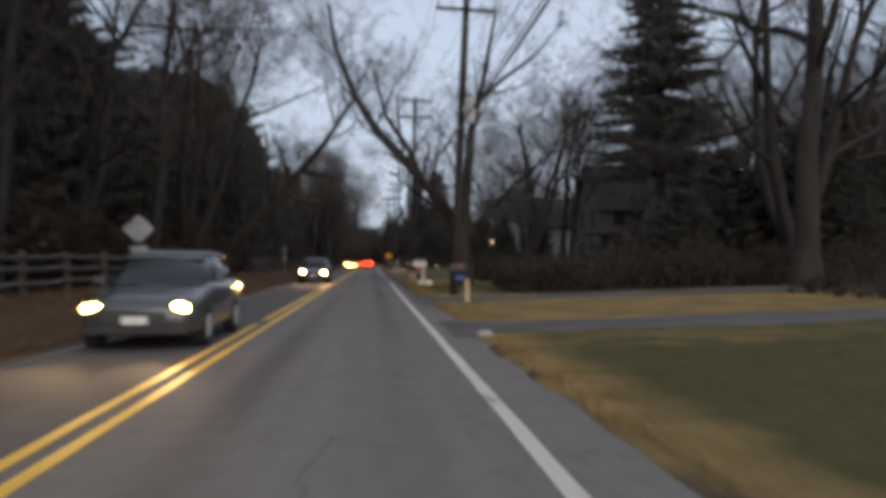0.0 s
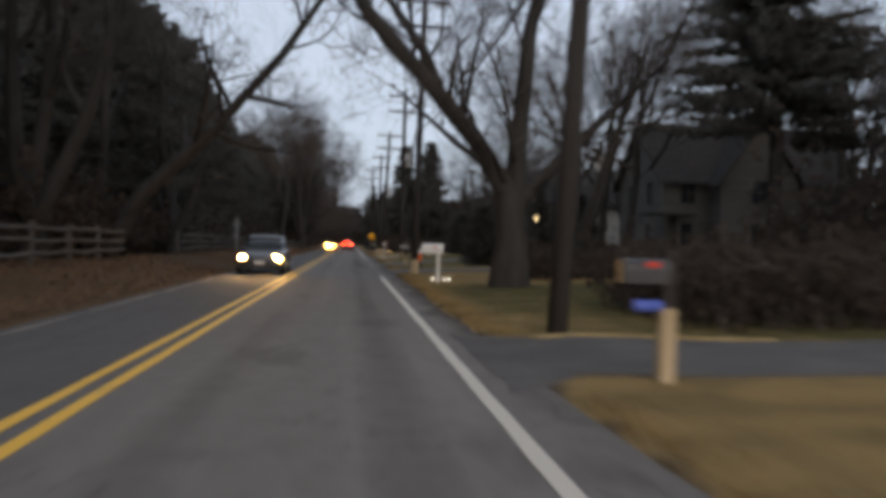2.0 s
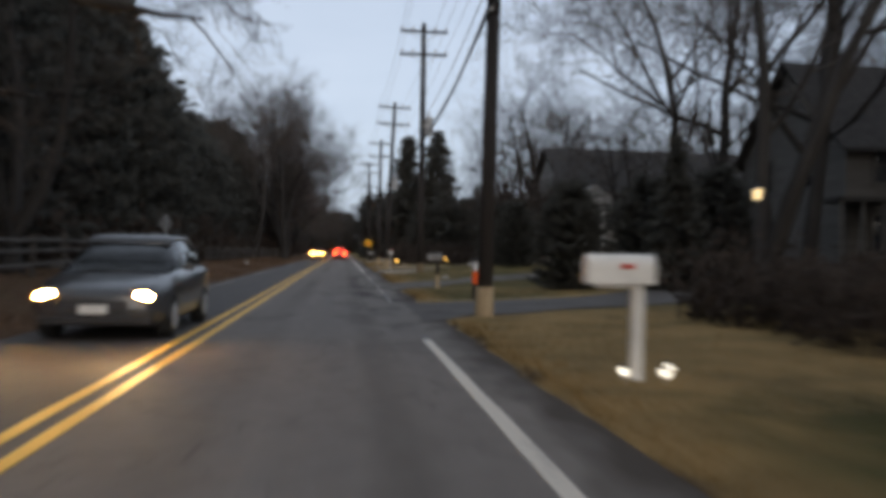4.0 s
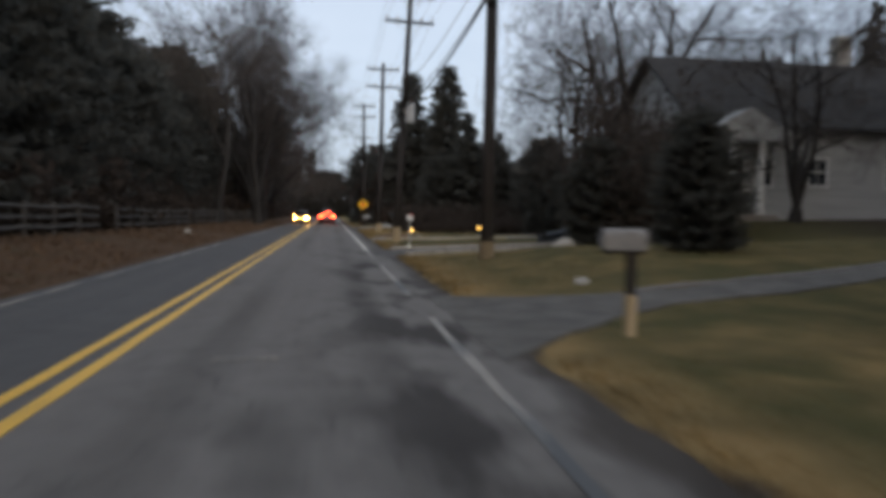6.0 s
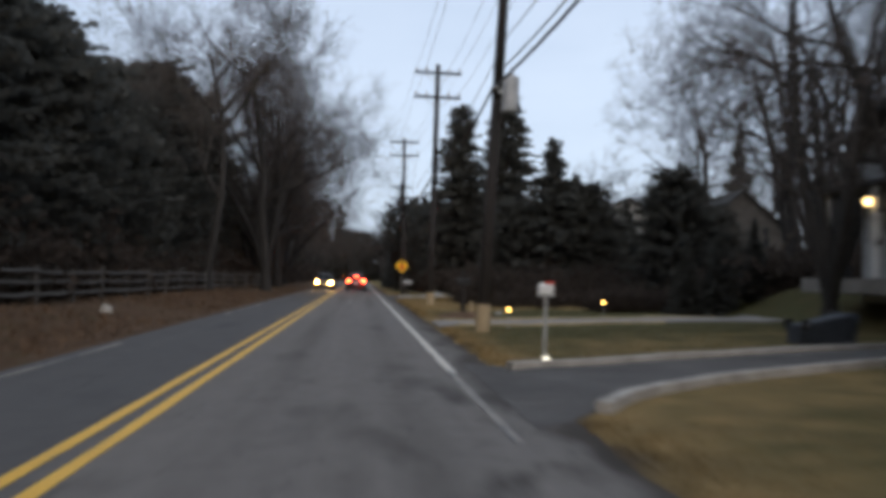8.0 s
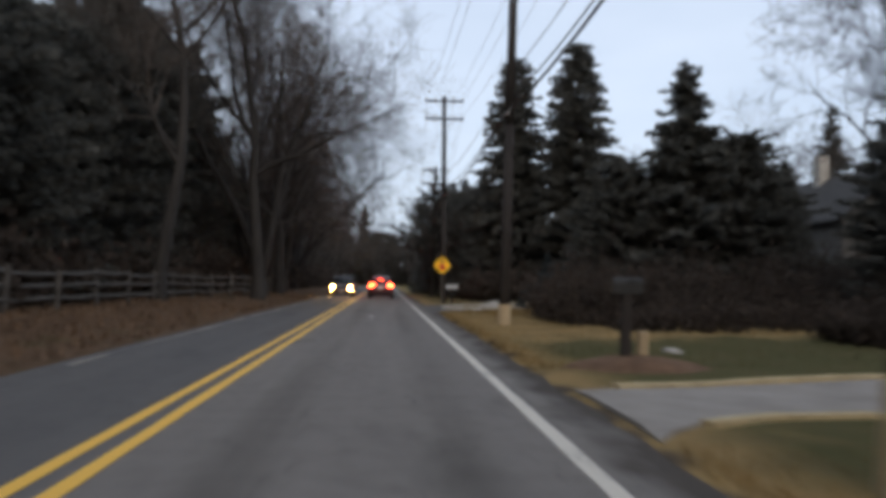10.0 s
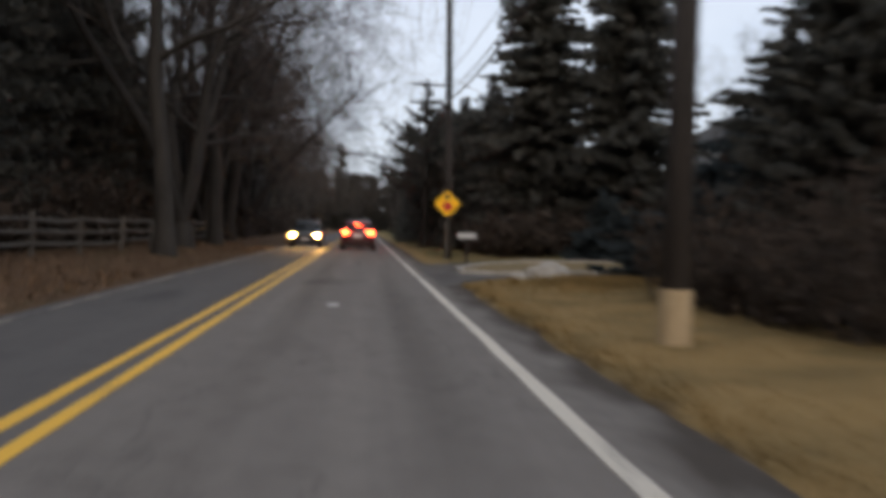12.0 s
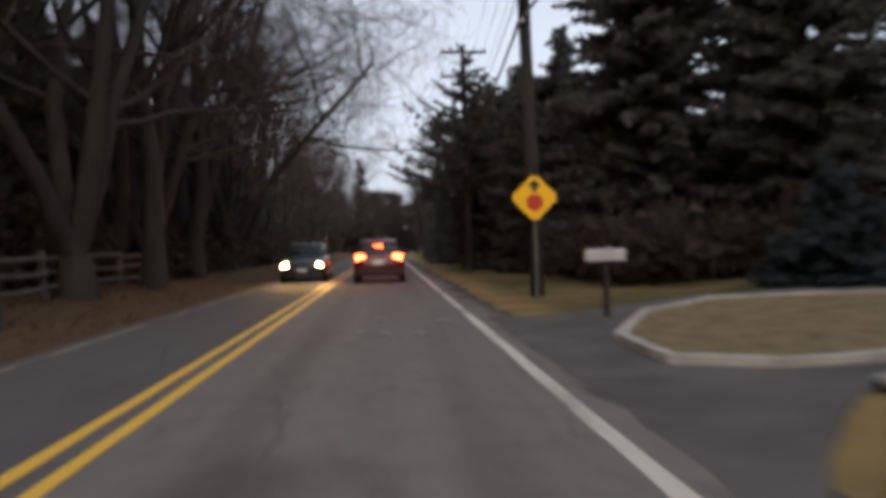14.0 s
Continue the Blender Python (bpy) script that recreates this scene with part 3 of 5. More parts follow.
for q in ((-0.80, 65.3, 0.62, 0.10, 4), (-0.55, 134.2, 0.22, 0.5, 8), (-0.22, 133.9, 0.20, 0.45, -6), (0.32, 133.8, 0.22, 0.5, 5), (0.72, 135.7, 0.22, 0.5, -8), (-0.30, 136.3, 0.25, 0.4, 3)):
    paint_patch(*q, "worn white fleck of road paint on the asphalt", WORN_LINE)


def slab(name, outline, material, label, z=0.03, thick=0.2, soften=0.0, category="driveway", kind="structure", bumpy=0.0):
    """A flat piece of paving from a closed outline, following the ground."""
    bm = bmesh.new()
    pts = []
    for i in range(len(outline)):
        p, q = Vector(outline[i]), Vector(outline[(i + 1) % len(outline)])
        k = max(1, int((q - p).length / 0.6))
        for s in range(k):
            c = p.lerp(q, s / k)
            pts.append((c.x + noise.noise(Vector((c.x * 1.3, c.y * 1.3, 0))) * soften, c.y + noise.noise(Vector((c.x * 1.3, c.y * 1.3, 5))) * soften))
    face = bm.faces.new([bm.verts.new((x, y, 0)) for x, y in pts])
    face.normal_update()
    bmesh.ops.triangulate(bm, faces=[face])
    for _ in range(5):
        far = [e for e in bm.edges if e.calc_length() > 0.8 and not e.is_boundary]
        if not far:
            break
        bmesh.ops.subdivide_edges(bm, edges=far, cuts=1)
        bmesh.ops.triangulate(bm, faces=[f for f in bm.faces if len(f.verts) > 3])
    for v in bm.verts:
        v.co.z = (max(ground_z(v.co.x, v.co.y), 0.0) + z) if v.co.x > 2.1 else max(crown(v.co.x) + 0.004, ground_z(v.co.x, v.co.y) + 0.015 if v.co.x > 1.72 else -1)
    rim = bmesh.ops.extrude_edge_only(bm, edges=[e for e in bm.edges if e.is_boundary])
    for v in rim["geom"]:
        if isinstance(v, bmesh.types.BMVert):
            v.co.z -= thick
    bmesh.ops.recalc_face_normals(bm, faces=bm.faces)
    me = bpy.data.meshes.new(name)
    bm.to_mesh(me)
    bm.free()
    me.materials.append(material)
    return tagged(new(name, me), label, category, "", kind)


slab("driveway_1", [(1.55, 13.2), (2.6, 14.0), (9, 13.9), (24, 14.5), (24, 17), (9, 16.2), (2.8, 16.2), (1.55, 17.0)], DRIVE, "dark asphalt driveway between lawns", soften=0.12)
slab("driveway_2", [(1.55, 24.9), (2.5, 25.8), (6, 25.4), (14, 24.6), (30, 26), (30, 29), (14, 27.6), (6, 28.3), (3.4, 29.2), (2.3, 29.0), (1.55, 29.6)], DRIVE, "dark asphalt driveway beside the mailbox", soften=0.1)
slab("driveway_3", [(1.55, 53.3), (2.6, 54.3), (5.2, 55.7), (10, 57.5), (24, 66), (24, 71), (10, 63.5), (6.5, 60.6), (4.6, 59.4), (3.0, 58.95), (2.1, 58.85), (1.55, 59.2)], DRIVE, "dark asphalt driveway sloping up from the road", soften=0.08)
slab("driveway_4", [(1.55, 65.2), (2.2, 66.1), (2.65, 66.8), (3.7, 68.0), (4.7, 68.75), (5.9, 69.15), (6.8, 69.4), (8.2, 69.95), (10, 70.6), (16, 74.0), (16, 75.2), (9.8, 71.4), (8.1, 70.8), (6.3, 70.2), (5.3, 69.85), (4.0, 69.9), (2.8, 70.25), (2.2, 70.8), (1.55, 71.6)], GRAVEL, "grey gravel driveway narrowing as it climbs the lawn", soften=0.10)
slab("driveway_5", [(1.55, 83.6), (2.4, 84.5), (2.95, 85.4), (3.6, 86.1), (4.65, 86.9), (5.6, 87.5), (7.0, 88.1), (8.5, 88.7), (12.4, 90.0), (12.4, 91.9), (6, 89.8), (2.6, 88.5), (1.55, 89.4)], DRIVE, "dark asphalt driveway edged with pale kerbs", soften=0.05)
slab("driveway_6", [(2.1, 98.9), (2.3, 99.2), (2.8, 99.7), (3.5, 100.15), (4.8, 100.3), (13, 100.6), (13, 103.4), (6.3, 102.7), (3.6, 102.2), (2.5, 101.9), (2.1, 102.1)], CONCRETE, "pale concrete driveway beside the lawn", soften=0.05)
slab("driveway_7", [(1.55, 125.2), (2.2, 126.4), (3.4, 128.1), (5.2, 129.2), (10, 130.2), (24, 133), (24, 141), (10, 138.6), (6.2, 138.0), (4.2, 137.2), (2.6, 135.6), (1.55, 136.6)], DRIVE, "dark asphalt forecourt round a kerbed bed", soften=0.15)


def kerb(points, label, material=CONCRETE, width=0.14, high=0.07):
    """A low kerb that follows the given line."""
    v, f = [], []
    P = [Vector((*p, 0)) for p in points]
    fine = []
    for i in range(len(P) - 1):
        k = max(1, int((P[i + 1] - P[i]).length / 0.4))
        fine += [P[i].lerp(P[i + 1], s / k) for s in range(k)]
    fine.append(P[-1])
    for i, c in enumerate(fine):
        d = (fine[min(i + 1, len(fine) - 1)] - fine[max(i - 1, 0)]).normalized()
        s = Vector((-d.y, d.x, 0)) * width / 2
        z = max(ground_z(c.x, c.y), 0.0) + high + noise.noise(c * 0.9) * 0.015
        b = len(v)
        v += [(c.x - s.x, c.y - s.y, z - 0.2), (c.x - s.x * .8, c.y - s.y * .8, z), (c.x + s.x * .8, c.y + s.y * .8, z), (c.x + s.x, c.y + s.y, z - 0.2)]
        if i:
            for k in range(3):
                f.append((b - 4 + k, b - 3 + k, b + 1 + k, b + k))
    f += [(0, 1, 2, 3), (len(v) - 4, len(v) - 1, len(v) - 2, len(v) - 3)]
    return tagged(new("kerb", mesh_of(v, f, material)), label, "kerb", "", "structure")


kerb([(2.15, 88.4), (4.5, 89.3), (7.5, 90.4), (10.5, 91.4), (12.3, 92.0)], "pale stone kerb along the driveway", STONE, 0.22, 0.12)
kerb([(2.4, 84.4), (2.95, 85.3), (3.6, 86.0), (4.65, 86.8), (5.6, 87.4), (7.0, 88.0), (8.5, 88.6)], "pale curved stone kerb along the lawn", STONE, 0.2, 0.12)
kerb([(2.6, 28.9), (3.4, 29.4), (4.6, 29.1), (6.0, 28.5)], "straw-coloured edge of cut turf", TURF_EDGE, 0.25, 0.05)
kerb([(2.6, 102.1), (3.6, 102.4), (6.3, 102.9), (12, 103.5)], "pale straw turf edge along the concrete", PALE_EDGE, 0.24, 0.06)
kerb([(2.7, 99.5), (3.5, 100.0), (4.8, 100.15), (9.0, 100.3)], "pale straw turf edge along the concrete", PALE_EDGE, 0.18, 0.05)
kerb([(4.6, 69.95), (6.3, 70.32), (8.1, 70.92), (9.8, 71.52), (12.5, 73.2)], "pale stone edging along the gravel driveway", WORN_GREY, 0.12, 0.05)
kerb([(2.3, 59.05), (3.2, 59.2), (4.6, 59.65), (6.4, 60.8), (8, 62.0)], "straw-coloured turf edge along the driveway", TURF_EDGE, 0.25, 0.04)
ISLAND = [(2.55, 129.9), (3.4, 129.4), (4.4, 129.35), (6.2, 129.7), (8.2, 131.2), (9.2, 133.2), (8.8, 135.4), (7.4, 136.4), (5.6, 136.6), (3.9, 135.0), (2.6, 131.9)]
slab("planting_bed", ISLAND, MULCH, "straw-coloured planting bed inside a kerb", 0.06, 0.2, 0.05, "bed")
kerb(ISLAND + ISLAND[:2], "pale stone kerb round the planting bed", STONE, 0.18, 0.12)

# ---- utility poles and wires ----
def utility_pole(x, y, height, lean, arms, label, transformer=False, headlit_to=False, radius=0.16):
    ob = thing("utility_pole", label, "utility pole", "utility poles along the road", at=pose(x, y, ground_z(x, y), 0, lean, 0))
    bm = rod((0, 0, -0.5), (0, 0, height * .5), radius, radius * 0.87, 14)
    rod((0, 0, height * .5), (0, 0, height), radius * .87, radius * .72, 14, bm)
    part("pole", bm, POLE, ob, smooth=True)
    for z in arms:
        arm = part("crossarm", box(2.3, 0.10, 0.12, (0, -0.16, z), 0.012), POLE, ob)
        for u in (-1.05, -0.55, 0.55, 1.05):
            b = rod((u, -0.16, z + 0.12), (u, -0.16, z + 0.20), 0.018, 0.018, 6)
            rod((u, -0.16, z + 0.19), (u, -0.16, z + 0.30), 0.05, 0.035, 8, b)
            part("insulator", b, PORC, arm)
        for s in (-1, 1):
            part("brace", rod((s * 0.65, -0.16, z), (0, -0.14, z - 0.45), 0.016, 0.016, 6), GALV, arm)
    if transformer:
        bm = rod((0.30, -0.18, transformer - 0.45), (0.30, -0.18, transformer + 0.40), 0.21, 0.21, 14)
        rod((0.30, -0.18, transformer + 0.40), (0.30, -0.18, transformer + 0.47), 0.22, 0.12, 14, bm)
        t = part("transformer", bm, ALU, ob, "grey steel transformer can")
        part("bushing", rod((0.30, -0.18, transformer + 0.46), (0.30, -0.18, transformer + 0.68), 0.045, 0.03, 8), PORC, t)
        part("bracket", box(0.22, 0.10, 0.08, (0.12, -0.14, transformer)), GALV, ob)
    # Added pale skin round the foot: headlight put into colour over dark wood.
    if headlit_to:
        part("headlit_foot", rod((0, 0, -0.2), (0, 0, headlit_to), radius * 1.22, radius * 1.17, 16), PALE_WOOD if headlit_to > 0.5 else HEADLIT_WOOD_DIM, ob, "pale skin round the foot, headlight put into its colour")
    part("cable_clamp", box(0.12, 0.5, 0.10, (-0.10, 0, 6.2), 0.02), GALV, ob)
    return ob


POLES = [
    (3.05, -8.0, 12.0, 0.5, (10.2, 11.4), False, False), (3.15, 29.7, 12.2, 2.6, (10.6, 11.7), 6.9, False),
    (2.87, 54.4, 12.3, 0.8, (10.85, 11.95), False, 0.60), (3.70, 77.6, 12.0, -0.2, (10.4, 11.5), 7.0, 0.42),
    (3.02, 97.1, 11.9, 2.2, (10.25, 11.45), 6.1, 0.70), (3.32, 116.5, 11.8, 0.3, (10.1, 11.3), False, 0.62),
    (3.25, 140.9, 12.2, -1.2, (10.75, 11.8), False, False), (3.85, 163.6, 11.2, 0.2, (9.55, 10.75), False, False),
    (3.9, 189.0, 11.2, 0.5, (9.6, 10.75), False, False), (4.1, 216.0, 11.4, -0.4, (9.8, 10.9), False, False),
    (4.2, 244.0, 11.4, 0.4, (9.8, 10.9), False, False)]
for px_, py_, ph, pl, pa, tr, sl in POLES:
    utility_pole(px_, py_, ph, pl, pa, "leaning dark creosoted utility pole with crossarms" if abs(pl) > 2 else "dark creosoted wooden utility pole with two crossarms", tr, sl)


def pole_point(p, u, z):
    a = radians(p[3])
    return Vector((p[0] + u * math.cos(a) + z * math.sin(a), p[1] - 0.16, ground_z(p[0], p[1]) + z * math.cos(a)))


def cable(name, label, which, thick, sag):
    """One wire strung from pole to pole, sagging between them."""
    cu = bpy.data.curves.new(name, "CURVE")
    cu.dimensions, cu.bevel_depth, cu.bevel_resolution = "3D", thick, 1
    pts = []
    ends = [pole_point(p, *which(p)) for p in POLES]
    for a, b in zip(ends, ends[1:]):
        for k in range(12):
            s = k / 12
            c = a.lerp(b, s)
            c.z -= 4 * sag * s * (1 - s)
            pts.append(c)
    pts.append(ends[-1])
    sp = cu.splines.new("POLY")
    sp.points.add(len(pts) - 1)
    for i, c in enumerate(pts):
        sp.points[i].co = (*c, 1)
    cu.materials.append(WIRE)
    return tagged(new(name, cu), label, "cable", "overhead cables")


for u in (-1.05, 0.55, 1.05):
    cable("power_line", "thin black power line strung between pole tops", lambda p, u=u: (u, p[4][1] + 0.30), 0.009, 0.35)
for u in (-1.05, 1.05):
    cable("power_line", "thin black power line on the lower crossarms", lambda p, u=u: (u, p[4][0] + 0.30), 0.009, 0.40)
cable("telephone_cable", "thick black telephone cable slung below the crossarms", lambda p: (-0.14, 6.25), 0.034, 0.45)
cable("telephone_cable", "black communication cable slung below the crossarms", lambda p: (0.12, 6.8), 0.022, 0.40)
cable("telephone_cable", "black service cable slung below the crossarms", lambda p: (0.14, 7.6), 0.014, 0.38)


def service_drop(a, b, sag):
    """A thin service wire from a pole to a house."""
    cu = bpy.data.curves.new("service_wire", "CURVE")
    cu.dimensions, cu.bevel_depth, cu.bevel_resolution = "3D", 0.014, 1
    sp = cu.splines.new("POLY")
    sp.points.add(16)
    for k in range(17):
        c = Vector(a).lerp(Vector(b), k / 16)
        sp.points[k].co = (c.x, c.y, c.z - 4 * sag * k / 16 * (1 - k / 16), 1)
    cu.materials.append(WIRE)
    return tagged(new("service_wire", cu), "thin black service wire slung from pole to house", "cable", "overhead cables")


service_drop((3.15, 140.9, 7.3), (20.6, 156.0, 6.0), 0.9)
service_drop((3.38, 116.5, 6.9), (24.0, 137.0, 5.2), 0.5)


# ---- split-rail fence on the bank ----
def fence_bay(x, y, x2, y2, first):
    z, z2 = ground_z(x, y), ground_z(x2, y2)
    ob = thing("split_rail_fence", "weathered grey split-rail fence bay with three rails", "fence", "split-rail fence along the bank", at=pose(x, y, z))
    rng = random.Random(int(y * 10))
    h = 1.12 + rng.uniform(-0.05, 0.05)
    part("post", box(0.13, 0.11, h + 0.3, (0, 0, -0.3), 0.02, pose(0, 0, 0, rng.uniform(-3, 3), rng.uniform(-3, 3), rng.uniform(-10, 10))), RAIL, ob)
    for k, zz in enumerate((0.32, 0.66, 0.98)):
        a = Vector((rng.uniform(-.03, .03), -0.1, zz + rng.uniform(-.03, .03)))
        b = Vector((x2 - x + rng.uniform(-.03, .03), y2 - y + 0.1, z2 - z + zz + rng.uniform(-.05, .05)))
        m = a.lerp(b, 0.5) + Vector((rng.uniform(-.03, .03), 0, -rng.uniform(0, .05)))
        bm = rod(a, m, 0.045, 0.062, 6)
        rod(m, b, 0.062, 0.045, 6, bm)
        part("rail", bm, RAIL, ob)
    return ob


def fence_x(y):
    return -7.9 - 0.7 * smooth_step(40, 10, y) + 0.25 * math.sin(y * 0.11) - 1.1 * smooth_step(55, 75, y) * (1 - smooth_step(128, 140, y))


fy = 8.0
while fy < 150:
    if not (48 < fy < 57 or 91 < fy < 95):
        fence_bay(fence_x(fy), fy, fence_x(fy + 2.9), fy + 2.9, False)
    fy += 2.9


# ---- signs ----
def diamond(size, thick, at, bm=None):
    bm = bm or bmesh.new()
    s, c = size / 2, 0.06 * size
    ring = [(0 - c, s - c), (c, s - c), (s - c, c), (s - c, -c), (c, -s + c), (-c, -s + c), (-s + c, -c), (-s + c, c)]
    a = [bm.verts.new((x + at[0], at[1], z + at[2])) for x, z in ring]
    b = [bm.verts.new((x + at[0], at[1] + thick, z + at[2])) for x, z in ring]
    bm.faces.new(a)
    bm.faces.new(b[::-1])
    for i in range(8):
        bm.faces.new((a[i], b[i], b[(i + 1) % 8], a[(i + 1) % 8]))
    bmesh.ops.recalc_face_normals(bm, faces=bm.faces)
    return bm


def plate(points, y, thick):
    """A flat plate facing the road from an outline in x and z."""
    bm = bmesh.new()
    a = [bm.verts.new((x, y, z)) for x, z in points]
    b = [bm.verts.new((x, y + thick, z)) for x, z in points]
    bm.faces.new(a)
    bm.faces.new(b[::-1])
    for i in range(len(a)):
        bm.faces.new((a[i], b[i], b[(i + 1) % len(a)], a[(i + 1) % len(a)]))
    bmesh.ops.recalc_face_normals(bm, faces=bm.faces)
    return bm


def stop_ahead_sign(x, y):
    ob = thing("warning_sign", "yellow diamond stop-ahead sign on a steel post", "road sign", at=pose(x, y, ground_z(x, y)))
    part("post", box(0.06, 0.05, 3.0, (0, 0.03, -0.4), 0.008), DULL_STEEL, ob)
    zc = 2.19
    face = part("panel", diamond(1.08, 0.006, (0, 0, zc)), SIGN_YELLOW, ob, "yellow reflective panel")
    oct_ = [(0.19 * math.cos(radians(22.5 + 45 * k)), zc - 0.10 + 0.19 * math.sin(radians(22.5 + 45 * k))) for k in range(8)]
    part("octagon", plate(oct_, -0.004, 0.003), RED, face, "red octagon symbol")
    arrow = [(-0.05, zc + 0.13), (0.05, zc + 0.13), (0.05, zc + 0.24), (0.15, zc + 0.24), (0.0, zc + 0.41), (-0.15, zc + 0.24), (-0.05, zc + 0.24)]
    part("arrow", plate(arrow, -0.004, 0.003), BLACK, face, "black arrow symbol")
    for z in (zc - 0.3, zc + 0.3):
        part("bolt", rod((0, -0.008, z), (0, 0.0, z), 0.012, 0.012, 6), GALV, ob)
    return ob


stop_ahead_sign(3.06, 139.9)


DARK_ALU = mat("dark_aluminium", (0.10, 0.10, 0.10), (0.17, 0.17, 0.17), 0.7, 4, 60, 0.1)


def sign_back(x, y, turn, zc, size, metal):
    """A diamond sign seen from behind, with a small plate below it."""
    ob = thing("road_sign", "bare aluminium back of a diamond road sign", "road sign", at=pose(x, y, ground_z(x, y), 0, 0, turn))
    z0 = zc - ground_z(x, y)
    part("post", box(0.07, 0.05, z0 + size * .5 + 0.3, (0, -0.04, -0.4), 0.008), GALV, ob)
    part("panel", diamond(size, 0.006, (0, 0, z0)), metal, ob, "dull aluminium diamond panel")
    part("plate", box(0.62, 0.006, 0.46, (0, 0, z0 - size * .5 - 0.50)), metal, ob, "dull aluminium plate")
    part("post_bolt", rod((0, -0.075, z0), (0, -0.06, z0), 0.014, 0.014, 6), GALV, ob)
    return ob


sign_back(-8.45, 30.4, 8, 2.50, 1.15, ALU)
sign_back(-7.6, 74.5, 62, 2.3, 0.95, DARK_ALU)


# ---- mailboxes and verge furniture ----
LEAF_MULCH = mat("russet_mulch", (0.080, 0.045, 0.026), (0.17, 0.10, 0.06), 0.95, 4, 40, 0.9)


def box_shell(length, width, high, at):
    """A mailbox body with a rounded top, its door facing the road along x."""
    bm = bmesh.new()
    prof = [(-width / 2, 0), (width / 2, 0), (width / 2, high * 0.55)] + [(width / 2 * math.cos(a), high * .55 + high * .45 * math.sin(a)) for a in (math.pi * k / 8 for k in range(1, 8))] + [(-width / 2, high * 0.55)]
    a = [bm.verts.new((at[0] - length / 2, at[1] + u, at[2] + w)) for u, w in prof]
    b = [bm.verts.new((at[0] + length / 2, at[1] + u, at[2] + w)) for u, w in prof]
    bm.faces.new(a[::-1])
    bm.faces.new(b)
    for i in range(len(a)):
        bm.faces.new((a[i], a[(i + 1) % len(a)], b[(i + 1) % len(a)], b[i]))
    bmesh.ops.recalc_face_normals(bm, faces=bm.faces)
    return bm


def mailbox(x, y, label, body, post, post_h=1.0, post_w=0.10, offset=-0.1, length=0.5, paper=None, flag=RED, above=0.0, lower=None, scale=1.0, lean=0.0):
    ob = thing("mailbox", label, "mailbox", "mailboxes on the verge", at=pose(x, y, ground_z(x, y), 0, lean, 0))
    part("post", box(post_w, post_w, post_h + above + 0.3, (0, 0, -0.3), 0.012), post, ob)
    # Pale foot: headlight on the lower post is partly put into its colour.
    if lower:
        part("post_foot", box(post_w + 0.012, post_w + 0.012, lower + 0.1, (0, 0, -0.1), 0.008), PALE_WOOD, ob, "pale timber foot of the post, partly headlight in its colour")
    part("support", box(length * 0.95, 0.09, 0.04, (offset, 0, post_h - 0.045), 0.006), post, ob)
    shell = part("box", box_shell(length * scale, 0.19 * scale, 0.24 * scale, (offset, -0.0 if not above else -0.16, post_h)), body, ob)
    part("door", box(0.012, 0.17 * scale, 0.19 * scale, (offset - length * scale / 2 - 0.008, 0 if not above else -0.16, post_h + 0.012), 0.004), body, shell)
    part("flag", box(0.14, 0.008, 0.05, (offset + 0.05, -0.105 * scale - (0.16 if above else 0), post_h + 0.16), 0.002), flag, shell, "small signal flag")
    if paper:
        part("newspaper_tube", rod((offset + 0.2, -0.10, post_h - 0.22), (offset - 0.08, -0.10, post_h - 0.22), 0.06, 0.06, 12), paper, ob, "blue plastic newspaper tube")
    return ob


mailbox(3.16, 25.4, "dark mailbox with blue newspaper tube on a half-pale post", DARK_BOX, POLE, 0.98, 0.14, -0.30, 0.46, BLUE, RED, 0.34, 0.74)
mailbox(3.30, 66.7, "weathered grey mailbox on a dark post with a pale foot", WORN_GREY, POLE, 0.98, 0.10, -0.1, 0.5, None, WORN_GREY, 0.0, 0.48)
mailbox(3.25, 134.9, "pale grey mailbox on a dark post beside the forecourt", PALE_GREY, POLE, 0.90, 0.09, 0.0, 0.78, None, PALE_GREY, 0.0, None, 0.78)
mailbox(3.05, 46.0, "white mailbox on a white post with lamps below", WHITE, WHITE, 1.0, 0.12, -0.2, 0.55, None, RED, 0.0, None, 1.3)
mailbox(2.95, 89.6, "white mailbox with a red flag beside the driveway", WHITE, GALV, 1.12, 0.05, 0.0, 0.30, None, RED, 0.0, None, 0.75)
mailbox(3.45, 104.6, "dark mailbox on a thick dark post ringed with mulch", BLACK, POLE, 1.12, 0.15, 0.0, 0.46, None, BLACK)
part_post = thing("post_stub", "short ochre timber post beside the mailbox", "post", at=pose(3.75, 104.75, ground_z(3.75, 104.75)))
part("post", box(.14, .14, .75, (0, 0, -.2), .015, pose(0, 0, 0, 3, -2, 15)), PALE_WOOD, part_post)


def verge_marker(x, y):
    ob = thing("marker_post", "short dark marker post with orange and white bands", "marker post", at=pose(x, y, ground_z(x, y), 0, 2, 8))
    part("post", rod((0, 0, -0.2), (0, 0, 1.08), 0.066, 0.062, 12), POLE, ob)
    part("orange_band", rod((0, 0, 0.44), (0, 0, 0.79), 0.080, 0.078, 14), ORANGE, ob, "bright orange reflective band")
    part("white_band", rod((0, 0, 0.80), (0, 0, 1.03), 0.076, 0.074, 14), WHITE, ob, "white reflective band")
    part("cap", rod((0, 0, 1.08), (0, 0, 1.12), 0.095, 0.05, 12), DARK_BOX, ob)
    part("box", box(0.36, 0.2, 0.10, (0.06, 0.06, 1.05), 0.02), DARK_BOX, ob, "dark flat box on the post")
    return ob


verge_marker(3.55, 59.95)


